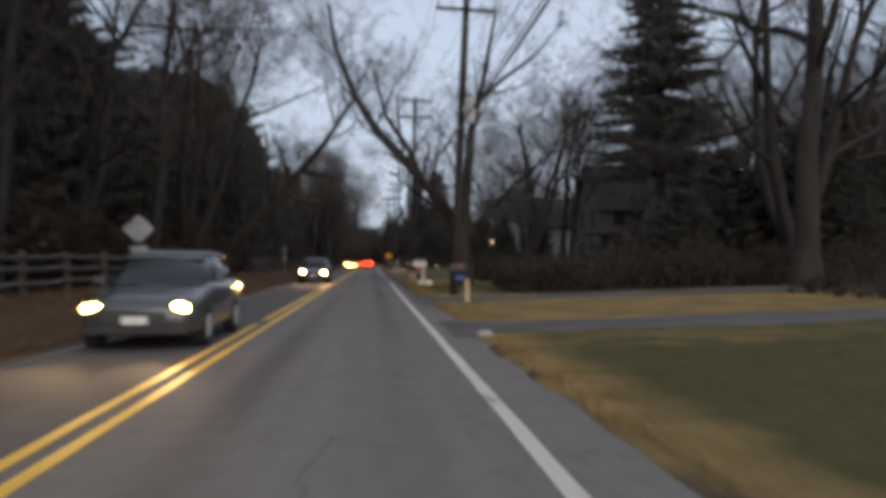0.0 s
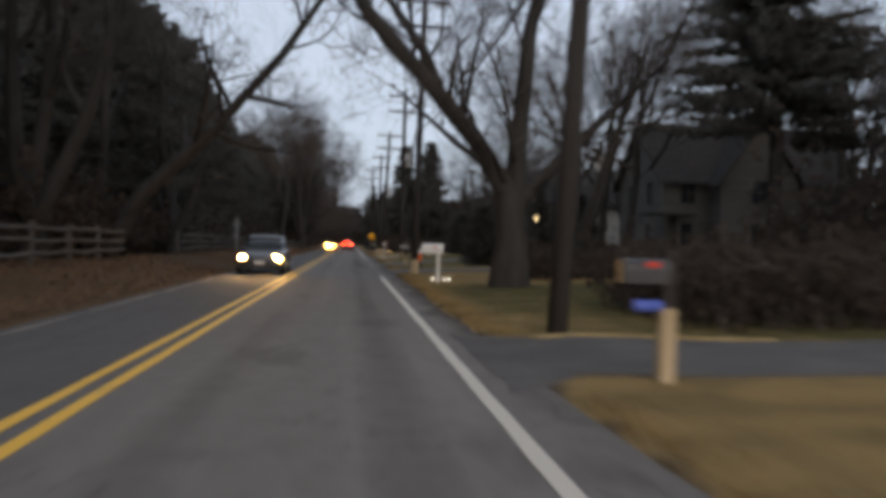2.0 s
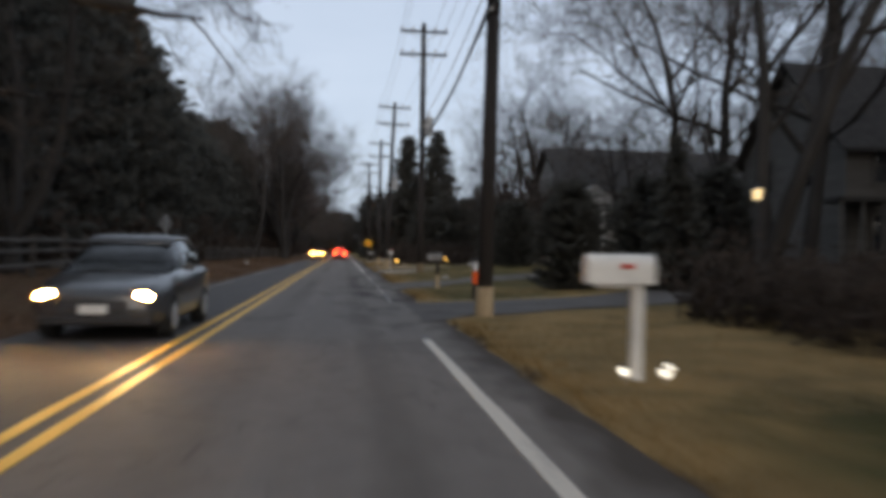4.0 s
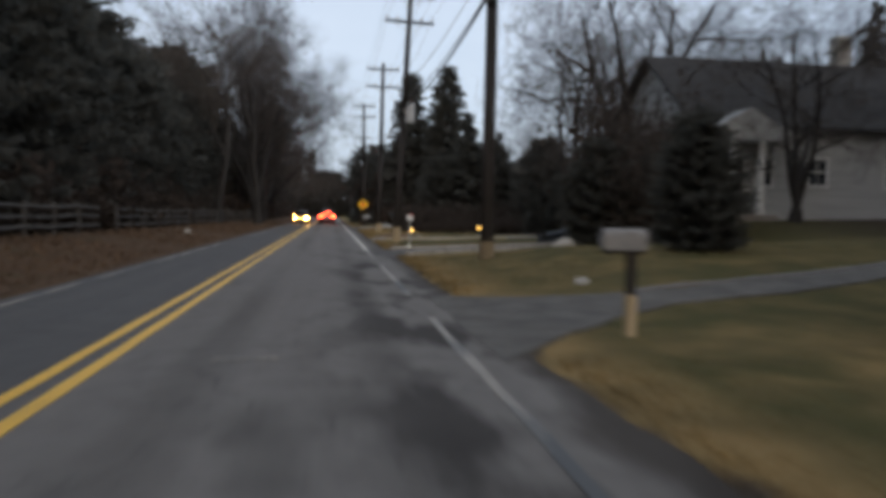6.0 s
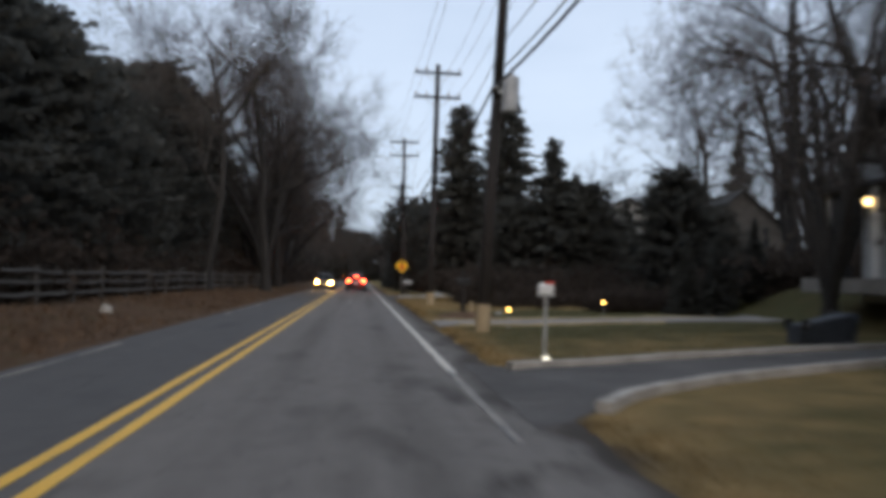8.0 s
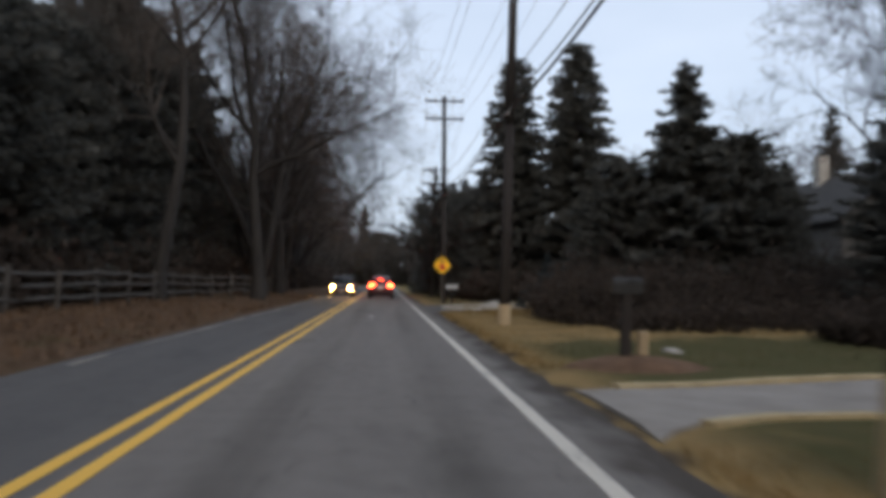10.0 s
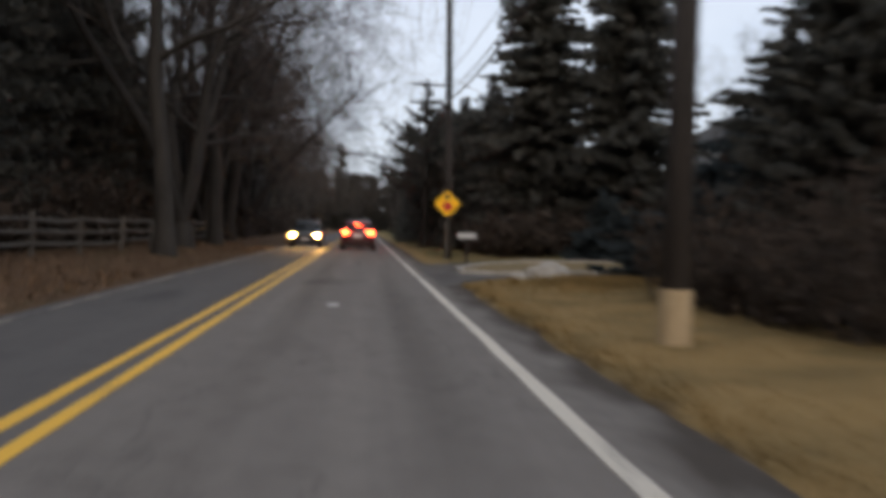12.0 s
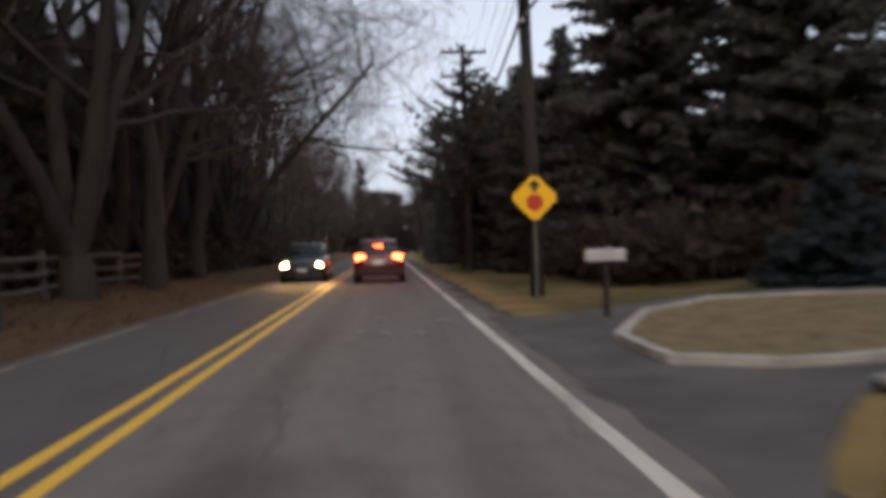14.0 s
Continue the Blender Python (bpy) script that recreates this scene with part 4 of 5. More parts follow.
def mulch_ring(x, y, r, high):
    """A low uneven mound of mulch with a ragged rim."""
    v, f = [(0, 0, high)], []
    for j, k_ in ((1, .35), (2, .7), (3, 1.0)):
        for k in range(22):
            a = 2 * math.pi * k / 22
            u = r * k_ * (1 + .25 * noise.noise(Vector((math.cos(a) * 2, math.sin(a) * 2, y))))
            px_, py_ = u * math.cos(a), u * .8 * math.sin(a)
            v.append((px_, py_, ground_z(x + px_, y + py_) - ground_z(x, y) + (high * (1 - k_ ** 2) + .03 * noise.noise(Vector((px_ * 5, py_ * 5, 0))) if j < 3 else -.03)))
    f = [(0, 1 + k, 1 + (k + 1) % 22) for k in range(22)]
    for j in (0, 1):
        f += [(1 + j * 22 + k, 23 + j * 22 + k, 23 + j * 22 + (k + 1) % 22, 1 + j * 22 + (k + 1) % 22) for k in range(22)]
    ob = tagged(new("mulch_mound", mesh_of(v, f, LEAF_MULCH, True)), "russet mulch heaped low round the mailbox post", "mulch", "", "stuff")
    ob.matrix_basis = pose(x, y, ground_z(x, y))
    return ob


mulch_ring(3.6, 104.6, 1.15, 0.2)


def path_lamp(x, y, h=0.28, lit=PORCH, label="small white solar lamp on the verge"):
    ob = thing("garden_lamp", label, "garden lamp", "garden lamps", at=pose(x, y, ground_z(x, y)))
    part("stake", rod((0, 0, -0.1), (0, 0, h), 0.012, 0.012, 6), GALV, ob)
    part("lens", rod((0, 0, h), (0, 0, h + 0.07), 0.045, 0.05, 10), lit, ob)
    part("cap", rod((0, 0, h + 0.07), (0, 0, h + 0.10), 0.065, 0.02, 10), DARK_BOX, ob)
    return ob


LAMP_WHITE = glow("white_lamp_lit", (1.0, 0.95, 0.82), 1.8)
for lx, ly in ((2.85, 45.8), (3.25, 45.7), (3.45, 46.1)):
    path_lamp(lx, ly, 0.08, LAMP_WHITE)
path_lamp(2.88, 89.2, 0.06, LAMP_WHITE)
for lx, ly in ((8.2, 103.9), (3.85, 98.0)):
    path_lamp(lx, ly, 0.5, AMBER, "small lit amber garden lamp among bushes")


def lamp_post(x, y, h):
    ob = thing("lamp_post", "slim dark lamp post with a lit warm lantern", "lamp post", "lamp posts", at=pose(x, y, ground_z(x, y)))
    part("post", rod((0, 0, -.2), (0, 0, h - .2), .045, .035, 10), DARK_BOX, ob)
    lantern = part("lantern", rod((0, 0, h - .2), (0, 0, h), .055, .085, 8), PORCH, ob, "lit glass lantern")
    part("cap", rod((0, 0, h), (0, 0, h + .08), .11, .03, 8), DARK_BOX, lantern)
    return ob


lamp_post(8.0, 53.0, 2.5)


def boulder(x, y, sx, sy, sz, seed, label, stone=STONE):
    bm = bmesh.new()
    bmesh.ops.create_icosphere(bm, subdivisions=3, radius=1.0)
    for v in bm.verts:
        n = noise.noise(v.co * 1.3 + Vector((seed, 0, 0))) * 0.35 + noise.noise(v.co * 3.5 + Vector((0, seed, 0))) * 0.12
        c = v.co * (1 + n)
        v.co = Vector((c.x * sx / 2, c.y * sy / 2, max(c.z, -0.35) * sz * 0.62))
    me = bpy.data.meshes.new("boulder")
    bm.to_mesh(me)
    bm.free()
    me.materials.append(stone)
    me.polygons.foreach_set("use_smooth", [True] * len(me.polygons))
    ob = tagged(new("boulder", me), label, "boulder", "boulders")
    ob.matrix_basis = pose(x, y, ground_z(x, y) + 0.15 * sz, 0, 0, seed * 40)
    return ob


boulder(4.6, 128.6, 1.5, 0.85, 0.50, 1.0, "pale rounded boulder at the edge of the forecourt")
boulder(3.75, 128.1, 0.7, 0.4, 0.22, 2.0, "low pale stone at the edge of the forecourt")
boulder(6.8, 81.6, 0.72, 0.58, 0.52, 4.0, "pale grey boulder on the lawn")
boulder(2.1, 13.5, 0.34, 0.22, 0.14, 5.0, "small pale stone at the driveway corner")
boulder(4.17, 71.3, 0.42, 0.26, 0.12, 6.0, "flat pale stone in the grass")
boulder(5.2, 107.5, 0.6, 0.3, 0.10, 7.0, "flat pale stone in the grass")
boulder(-7.0, 99.7, 0.36, 0.32, 0.30, 9.0, "small pale stone on the leafy bank")


def garden_box(x, y):
    ob = thing("planter_box", "low pale grey garden box with a lighter rim beside evergreens", "planter", at=pose(x, y, ground_z(x, y), 0, 0, -20))
    part("body", box(1.35, .55, .62, (0, 0, -.2), .02), CONCRETE, ob)
    part("rim", box(1.45, .64, .07, (0, 0, .42), .015), STONE, ob, "pale stone rim")
    part("soil", box(1.25, .46, .02, (0, 0, .492), .0), LEAF_MULCH, ob)
    return ob


garden_box(10.1, 80.3)


def toppled_bin(x, y):
    """A wheeled refuse bin lying on its side on the grass."""
    ob = thing("refuse_bin", "dark wheeled refuse bin lying on its side on the lawn", "bin", at=pose(x, y, ground_z(x, y), 0, 0, 12))
    bm = bmesh.new()
    ends = [[bm.verts.new((u, sy * w, .02 + (sz + 1) * h)) for sy, sz in ((-1, -1), (1, -1), (1, 1), (-1, 1))] for u, w, h in ((-.62, .20, .19), (.55, .28, .30), (.60, .31, .32), (.66, .31, .32))]
    bm.faces.new(ends[0][::-1])
    bm.faces.new(ends[-1])
    for p_, q_ in zip(ends, ends[1:]):
        for i in range(4):
            bm.faces.new((p_[i], p_[(i + 1) % 4], q_[(i + 1) % 4], q_[i]))
    bmesh.ops.bevel(bm, geom=list(bm.edges), offset=.02, segments=2, affect="EDGES")
    part("body", bm, TARP, ob)
    part("lid", box(.06, .62, .66, (.70, 0, .02), .02, pose(0, 0, 0, 0, 8, 0)), TARP, ob)
    for s_ in (-1, 1):
        wh = part("wheel", rod((-.52, s_ * .22, .42), (-.52, s_ * .28, .42), .11, .11, 14), RUBBER, ob)
        part("hub", rod((-.52, s_ * .28, .42), (-.52, s_ * .29, .42), .04, .03, 8), GALV, wh)
    return ob


toppled_bin(9.4, 92.6)


def paper_scrap(x, y):
    v = [(-.10, -.03, .0), (.0, -.05, .02), (.11, -.02, .0), (.09, .04, .01), (-.01, .04, .035), (-.10, .03, .0)]
    ob = tagged(new("paper_scrap", mesh_of(v + [(a, b, c + .004) for a, b, c in v], [(0, 1, 4, 5), (1, 2, 3, 4), (6, 11, 10, 7), (7, 10, 9, 8)], WHITE)), "crumpled white paper scrap lying on the asphalt", "litter")
    ob.matrix_basis = pose(x, y, crown(x) + .003, 0, 0, 12)
    return ob


paper_scrap(-0.6, 120.4)


# ---- cars ----
def loft(stations, material, name, parent, label="", smooth=True):
    """A closed skin through cross-sections: each station is (y, [(x, z), ...]) for one half, mirrored."""
    v, f = [], []
    for y, half in stations:
        ring = [(x, y, z) for x, z in half] + [(-x, y, z) for x, z in reversed(half)]
        v += ring
    n = 2 * len(stations[0][1])
    for j in range(len(stations) - 1):
        for i in range(n):
            a, b = j * n + i, j * n + (i + 1) % n
            f.append((a, b, b + n, a + n))
    f.append(tuple(range(n))[::-1])
    f.append(tuple((len(stations) - 1) * n + i for i in range(n)))
    me = mesh_of(v, f, material, smooth)
    bm = bmesh.new()
    bm.from_mesh(me)
    bmesh.ops.recalc_face_normals(bm, faces=bm.faces)
    bm.to_mesh(me)
    bm.free()
    return under(name, me, parent, label)


def car(x, y, turn, label, paint, tall=1.48, heads=True, tails=False, lamp=HEAD, name="car"):
    """A parked or halted car; its front looks along -y before turning."""
    ob = thing(name, label, "car", "cars on the road", at=pose(x, y, crown(x), 0, 0, turn))
    L, W, k = 4.4, 0.90, tall / 1.48
    def low(w, z0, z1):
        return [(w * 0.86, z0), (w * 0.98, z0 + 0.10), (w, z0 + 0.28), (w * 0.985, z1 - 0.10), (w * 0.90, z1), (w * 0.45, z1 + 0.015)]
    st = [(0.00, low(W * .78, .30, .62 * k)), (0.10, low(W * .90, .24, .72 * k)), (0.45, low(W * .97, .20, .80 * k)), (1.15, low(W, .20, .92 * k)), (1.5, low(W, .20, .97 * k)),
          (2.6, low(W, .20, .98 * k)), (3.6, low(W, .22, 1.0 * k)), (4.1, low(W * .97, .24, 1.0 * k)), (4.33, low(W * .90, .28, .94 * k)), (4.4, low(W * .80, .34, .85 * k))]
    body = loft(st, paint, "body", ob)
    def cab(w0, w1, z0, z1):
        return [(w0, z0), (w0 * .99, z0 + .05), (w0 * .55 + w1 * .45, z0 * .5 + z1 * .5), (w1, z1 - .04), (w1 * .8, z1), (w1 * .4, z1 + .012)]
    z0 = .94 * k
    loft([(1.15, cab(W * .86, W * .84, z0 - .05, z0 + .02)), (1.75, cab(W * .90, W * .72, z0, tall - .16)), (2.05, cab(W * .91, W * .72, z0, tall - .05)), (2.7, cab(W * .91, W * .73, z0, tall - .02)),
          (3.4, cab(W * .90, W * .72, z0, tall - .05)), (3.75, cab(W * .88, W * .70, z0, tall - .14)), (4.2, cab(W * .84, W * .76, z0 - .02, z0 + .08))], CAR_GLASS, "greenhouse", ob, "dark tinted glass cabin")
    loft([(1.80, [(W * .70, tall - .135), (W * .71, tall - .115), (W * .68, tall - .09), (W * .60, tall - .08), (W * .4, tall - .07), (W * .2, tall - .07)]),
          (2.1, [(W * .715, tall - .05), (W * .72, tall - .02), (W * .69, tall + .01), (W * .6, tall + .02), (W * .4, tall + .03), (W * .2, tall + .03)]),
          (3.3, [(W * .715, tall - .05), (W * .72, tall - .02), (W * .69, tall + .01), (W * .6, tall + .02), (W * .4, tall + .03), (W * .2, tall + .03)]),
          (3.75, [(W * .69, tall - .14), (W * .70, tall - .11), (W * .67, tall - .08), (W * .6, tall - .07), (W * .4, tall - .06), (W * .2, tall - .06)])], paint, "roof", ob)
    for s in (-1, 1):
        for yy_ in (0.82, 3.45):
            wh = part("wheel", rod((s * (W - .20), yy_, .32), (s * (W + .01), yy_, .32), 0.32, 0.31, 20), RUBBER, ob)
            part("rim", rod((s * (W + .005), yy_, .32), (s * (W + .022), yy_, .32), 0.20, 0.18, 14), ALU, wh, "grey metal wheel rim")
        h = bmesh.new()
        bmesh.ops.create_uvsphere(h, u_segments=14, v_segments=8, radius=1)
        for v in h.verts:
            v.co = Vector((s * W * .68 + v.co.x * 0.15, 0.10 + v.co.y * 0.10, .62 * k + v.co.z * 0.085))
        part("headlight", h, lamp if heads else ALU, ob, "lit warm-white headlight" if heads else "dark headlight", True)
        t = box(0.32, 0.12, 0.20, (s * W * .70, 4.33, .78 * k), 0.03)
        part("tail_light", t, (TAIL if tails else RED), ob, "lit red tail light" if tails else "red tail light")
        part("mirror", box(0.18, 0.12, 0.12, (s * (W + .08), 1.50, z0 + .02), 0.03), paint, ob)
    if tails:
        part("brake_light", box(0.30, 0.04, 0.03, (0, 3.90, tall - .20), 0.01), BRAKE, ob, "lit high brake light")
    part("grille", box(0.9, 0.05, 0.16, (0, 0.0, .42), 0.02), DARK_BOX, ob)
    part("bumper", box(1.5, 0.12, 0.14, (0, 0.04, .25), 0.04), DARK_BOX, ob)
    part("rear_bumper", box(1.45, 0.12, 0.16, (0, 4.36, .34), 0.04), DARK_BOX, ob)
    part("number_plate", box(0.36, 0.012, 0.14, (0, 4.42, .66)), WHITE, ob, "blank pale number plate")
    part("front_plate", box(0.36, 0.012, 0.12, (0, -0.04, .40)), WHITE, ob, "blank pale number plate")
    return ob


GREY_PAINT, DARK_PAINT, MAROON, PEARL = car_paint("grey_paint", (0.075, 0.078, 0.084)), car_paint("charcoal_paint", (0.04, 0.042, 0.047)), car_paint("maroon_paint", (0.12, 0.02, 0.022)), car_paint("pearl_paint", (0.55, 0.54, 0.52))
car(-3.35, 11.4, 0, "grey hatchback with lit headlights in the opposite lane", GREY_PAINT)
car(-3.35, 49.3, 0, "dark grey car with glaring lit headlights in the opposite lane", GREY_PAINT, lamp=HEAD_GLARE)
car(-3.40, 154.0, 0, "dark car with glaring lit headlights in the opposite lane", DARK_PAINT, lamp=HEAD_GLARE)
car(-0.45, 155.0, 180, "dark car with lit red tail lights ahead in the lane", MAROON, 1.48, False, True)
car(-0.40, 163.0, 180, "dark wagon with lit red tail lights in the lane", DARK_PAINT, 1.56, False, True)
car(-0.35, 172.5, 180, "pale car with lit red tail lights in the lane", PEARL, 1.48, False, True)


def headlight_beams(x, y, power):
    """The two dipped beams of an oncoming car, just before its lenses."""
    for s in (-1, 1):
        d = bpy.data.lights.new("headlight_beam", "SPOT")
        d.energy, d.color, d.spot_size, d.spot_blend, d.shadow_soft_size = power, (1.0, 0.66, 0.30), radians(46), 0.9, 0.05
        new("headlight_beam", d).matrix_world = look((x + s * 0.61, y - 0.06, 0.62), (x + s * 0.61, y - 9.0, 0.10))


for beam_y in (11.4, 49.3, 154.0):
    headlight_beams(-3.37, beam_y, 320)


# ---- houses ----
def gable_roof(name, w, d, z, rise, over_, parent, material):
    """A pitched roof, ridge along x, with thickness and eaves."""
    bm = bmesh.new()
    hw, hd, t = w / 2 + over_, d / 2 + over_, 0.14
    drop = rise * over_ / (d / 2)
    a = []
    for x in (-hw, hw):
        a.append([bm.verts.new(c) for c in ((x, -hd, z - drop), (x, 0, z + rise), (x, hd, z - drop), (x, hd, z - drop + t), (x, 0, z + rise + t), (x, -hd, z - drop + t))])
    bm.faces.new(a[0])
    bm.faces.new(a[1][::-1])
    for i in range(6):
        bm.faces.new((a[0][i], a[1][i], a[1][(i + 1) % 6], a[0][(i + 1) % 6]))
    bmesh.ops.recalc_face_normals(bm, faces=bm.faces)
    return part(name, bm, material, parent)


TRIM_DARK = mat("dark_trim", (0.075, 0.072, 0.068), (0.11, 0.105, 0.10), 0.7, 3, 40, 0.1)


def window(parent, x, y, z, w=0.9, h=1.4, turn=0, lit=None, trim=WHITE):
    """A sash window: one frame, its pane and two glazing bars."""
    m = pose(x, y, z, 0, 0, turn)
    bm = bmesh.new()
    rings = [[bm.verts.new((sx * (w / 2 + e), yy_, h / 2 + sz * (h / 2 + e))) for sx, sz in ((-1, -1), (1, -1), (1, 1), (-1, 1))] for e, yy_ in ((0.09, 0.05), (0.09, -0.05), (0.0, -0.05), (0.0, 0.05))]
    for a, b in zip(rings, rings[1:] + rings[:1]):
        for i in range(4):
            bm.faces.new((a[i], a[(i + 1) % 4], b[(i + 1) % 4], b[i]))
    bmesh.ops.recalc_face_normals(bm, faces=bm.faces)
    bm.transform(m)
    fr = part("window", bm, trim, parent)
    for name, p in (("pane", box(w, .02, h, (0, 0.02, 0))), ("glazing_bar", box(w, .04, .045, (0, -0.01, h / 2))), ("glazing_bar", box(.03, .036, h, (0, -0.01, 0)))):
        p.transform(m)
        part(name, p, (lit or PANE) if name == "pane" else trim, fr)


def walls(w, d, h, rise, parent, material):
    """Four walls with gable ends, as one shell."""
    bm = bmesh.new()
    out = [(-w / 2, -d / 2), (w / 2, -d / 2), (w / 2, d / 2), (-w / 2, d / 2)]
    lo = [bm.verts.new((x, y, -0.6)) for x, y in out]
    hi = [bm.verts.new((x, y, h)) for x, y in out]
    for i in range(4):
        bm.faces.new((lo[i], lo[(i + 1) % 4], hi[(i + 1) % 4], hi[i]))
    for s, (i, j) in ((1, (1, 2)), (-1, (3, 0))):
        t = bm.verts.new((s * w / 2, 0, h + rise))
        bm.faces.new((hi[i], hi[j], t))
    bm.faces.new(lo[::-1])
    return part("wall", bm, material, parent)


def house(x, y, turn, w, d, h, rise, siding, label, cross=None, porch=False, chimney=True, storeys=2, n=4, trim=WHITE, entry=None, sash=(0.9, 1.4, 0.9)):
    ob = thing("house", label, "house", "houses behind the trees", at=pose(x, y, ground_z(x, y), 0, 0, turn))
    walls(w, d, h, rise, ob, siding)
    roof = gable_roof("roof", w, d, h, rise, 0.45, ob, SHINGLE)
    for s in range(storeys):
        z = sash[2] + s * 2.7
        for k in range(n):
            u = -w / 2 + (k + 0.5) * w / n
            if cross and abs(u - cross[0]) < cross[1] / 2 + 0.4:
                continue
            if entry is not None and abs(u - entry) < 1.0:
                continue
            if s == 0 and k == n // 2 and not cross and entry is None:
                dr = part("door", box(0.95, 0.10, 2.05, (u, -d / 2 - 0.03, 0.05), 0.01), WHITE, ob)
                part("door_knob", rod((u + .36, -d / 2 - .14, 1.05), (u + .36, -d / 2 - .08, 1.05), .03, .03, 8), GALV, dr)
            else:
                window(ob, u, -d / 2 - 0.03, z, sash[0], sash[1], trim=trim)
        for k in (-0.22, 0.22):
            window(ob, -w / 2 - 0.03, k * d, z, turn=-90, trim=trim)
    if cross:
        cx, cw, cd, ch, cr = cross
        bm = bmesh.new()
        pts = [(cx - cw / 2, -0.6), (cx + cw / 2, -0.6), (cx + cw / 2, ch), (cx, ch + cr), (cx - cw / 2, ch)]
        a = [bm.verts.new((u, -d / 2 - cd, z)) for u, z in pts]
        b = [bm.verts.new((u, 0, z)) for u, z in pts]
        bm.faces.new(a)
        for i in range(5):
            bm.faces.new((a[i], b[i], b[(i + 1) % 5], a[(i + 1) % 5]))
        bmesh.ops.recalc_face_normals(bm, faces=bm.faces)
        wing = part("gable_wing", bm, siding, ob)
        bm = bmesh.new()
        for s in (-1, 1):
            q = [(cx, ch + cr + .02), (cx + s * (cw / 2 + .4), ch - cr * .8 / cw + .02), (cx + s * (cw / 2 + .4), ch - cr * .8 / cw + .16), (cx, ch + cr + .16)]
            f0 = [bm.verts.new((u, -d / 2 - cd - .4, z)) for u, z in q]
            f1 = [bm.verts.new((u, 0.2, z)) for u, z in q]
            bm.faces.new(f0)
            bm.faces.new(f1[::-1])
            for i in range(4):
                bm.faces.new((f0[i], f1[i], f1[(i + 1) % 4], f0[(i + 1) % 4]))
        bmesh.ops.recalc_face_normals(bm, faces=bm.faces)
        part("wing_roof", bm, SHINGLE, ob)
        for s in range(storeys):
            window(wing, cx, -d / 2 - cd - .03, 0.9 + 2.7 * s, 1.1, trim=trim)
    if porch:
        px0, pw, pd = porch
        part("porch_roof", box(pw, pd, 0.16, (px0, -d / 2 - pd / 2 - .05, 2.7), 0.02), SHINGLE, ob)
        part("porch_floor", box(pw, pd, 0.5, (px0, -d / 2 - pd / 2 - .05, -0.3), 0.02), GREY_SIDING, ob)
        for k in range(4):
            part("porch_post", box(.14, .14, 2.5, (px0 - pw / 2 + .2 + k * (pw - .4) / 3, -d / 2 - pd + .1, .2), .01), trim, ob)
    if chimney:
        part("chimney", box(.7, .7, rise + 1.5, (w * .2, .4, h), .02), STONE, ob)
    return ob


house(26.0, 72.3, 0, 13, 8.4, 5.2, 3.9, GREY_SIDING, "grey two-storey house with a gabled front wing", (-0.9, 5.0, 1.6, 5.1, 3.5), (-6.6, 3.0, 2.0), trim=TRIM_DARK)
white_house = house(20.3, 93.0, 0, 13, 10, 3.6, 3.2, WHITE_SIDING, "white single-storey house with a columned portico behind bare trees", None, None, True, 1, 4, WHITE, -5.2, (0.7, 1.0, 1.25))
window(white_house, -3.85, -5.03, 1.2, 0.6, 1.0)
window(white_house, -3.7, -5.03, -0.35, 0.9, 0.35)


def portico(ob, cx, d):
    """A small gabled porch on two white columns before the front door."""
    for s in (-1, 1):
        col = part("porch_column", rod((cx + s * .56, -d / 2 - 1.3, 0.1), (cx + s * .56, -d / 2 - 1.3, 2.75), .13, .11, 14), WHITE, ob, "white round porch column")
        part("column_base", box(.34, .34, .14, (cx + s * .56, -d / 2 - 1.3, -.02), .02), WHITE, col)
    part("pediment", plate([(cx - 1.75, 2.75), (cx + 1.75, 2.75), (cx + 1.75, 2.95), (cx, 3.95), (cx - 1.75, 2.95)], -d / 2 - 1.5, 1.5), WHITE_SIDING, ob, "white gabled pediment")
    part("porch_step", box(2.3, 1.5, .45, (cx, -d / 2 - .85, -.4), .02), CONCRETE, ob)
    dr = part("door", box(.95, .10, 2.05, (cx, -d / 2 - .03, .05), .01), DARK_BOX, ob, "dark front door")
    part("door_knob", rod((cx + .36, -d / 2 - .14, 1.05), (cx + .36, -d / 2 - .08, 1.05), .03, .03, 8), GALV, dr)


portico(white_house, -5.2, 10)
side_roof = part("side_porch_roof", box(1.5, 6.4, 0.14, (-7.2, 2.6, 2.35), 0.02), SHINGLE, white_house)
part("side_porch_floor", box(1.4, 6.2, 0.4, (-7.2, 2.6, -0.35), 0.02), CONCRETE, white_house)
for k in range(3):
    part("porch_post", box(.16, .16, 2.35, (-7.75, .3 + 2.2 * k, 0.02), .015), WHITE, white_house, "white porch post")
lantern_box = part("porch_lantern", box(.12, .12, .18, (-7.96, 2.5, 1.86), .02), WALL_LAMP, white_house, "lit warm porch lantern")
part("lantern_hood", rod((-7.96, 2.5, 2.04), (-7.96, 2.5, 2.14), .11, .03, 8), BLACK, lantern_box)
part("lantern_arm", box(.16, .03, .03, (-7.86, 2.5, 2.12), .004), BLACK, lantern_box)
house(27.8, 141.0, 90, 12, 7.5, 4.6, 3.0, GREY_SIDING, "grey house behind dark evergreens", trim=TRIM_DARK)
pale_house = house(24.6, 157.0, 90, 11, 9, 6.2, 2.4, WHITE_SIDING, "pale two-storey gabled house with a side porch behind tall spruces", chimney=False)
part("porch_roof", box(1.7, 5.2, 0.22, (-6.45, 2.2, 3.15), 0.03), SHINGLE, pale_house)
part("porch_floor", box(1.6, 5.0, 0.5, (-6.4, 2.2, -0.3), 0.02), CONCRETE, pale_house)
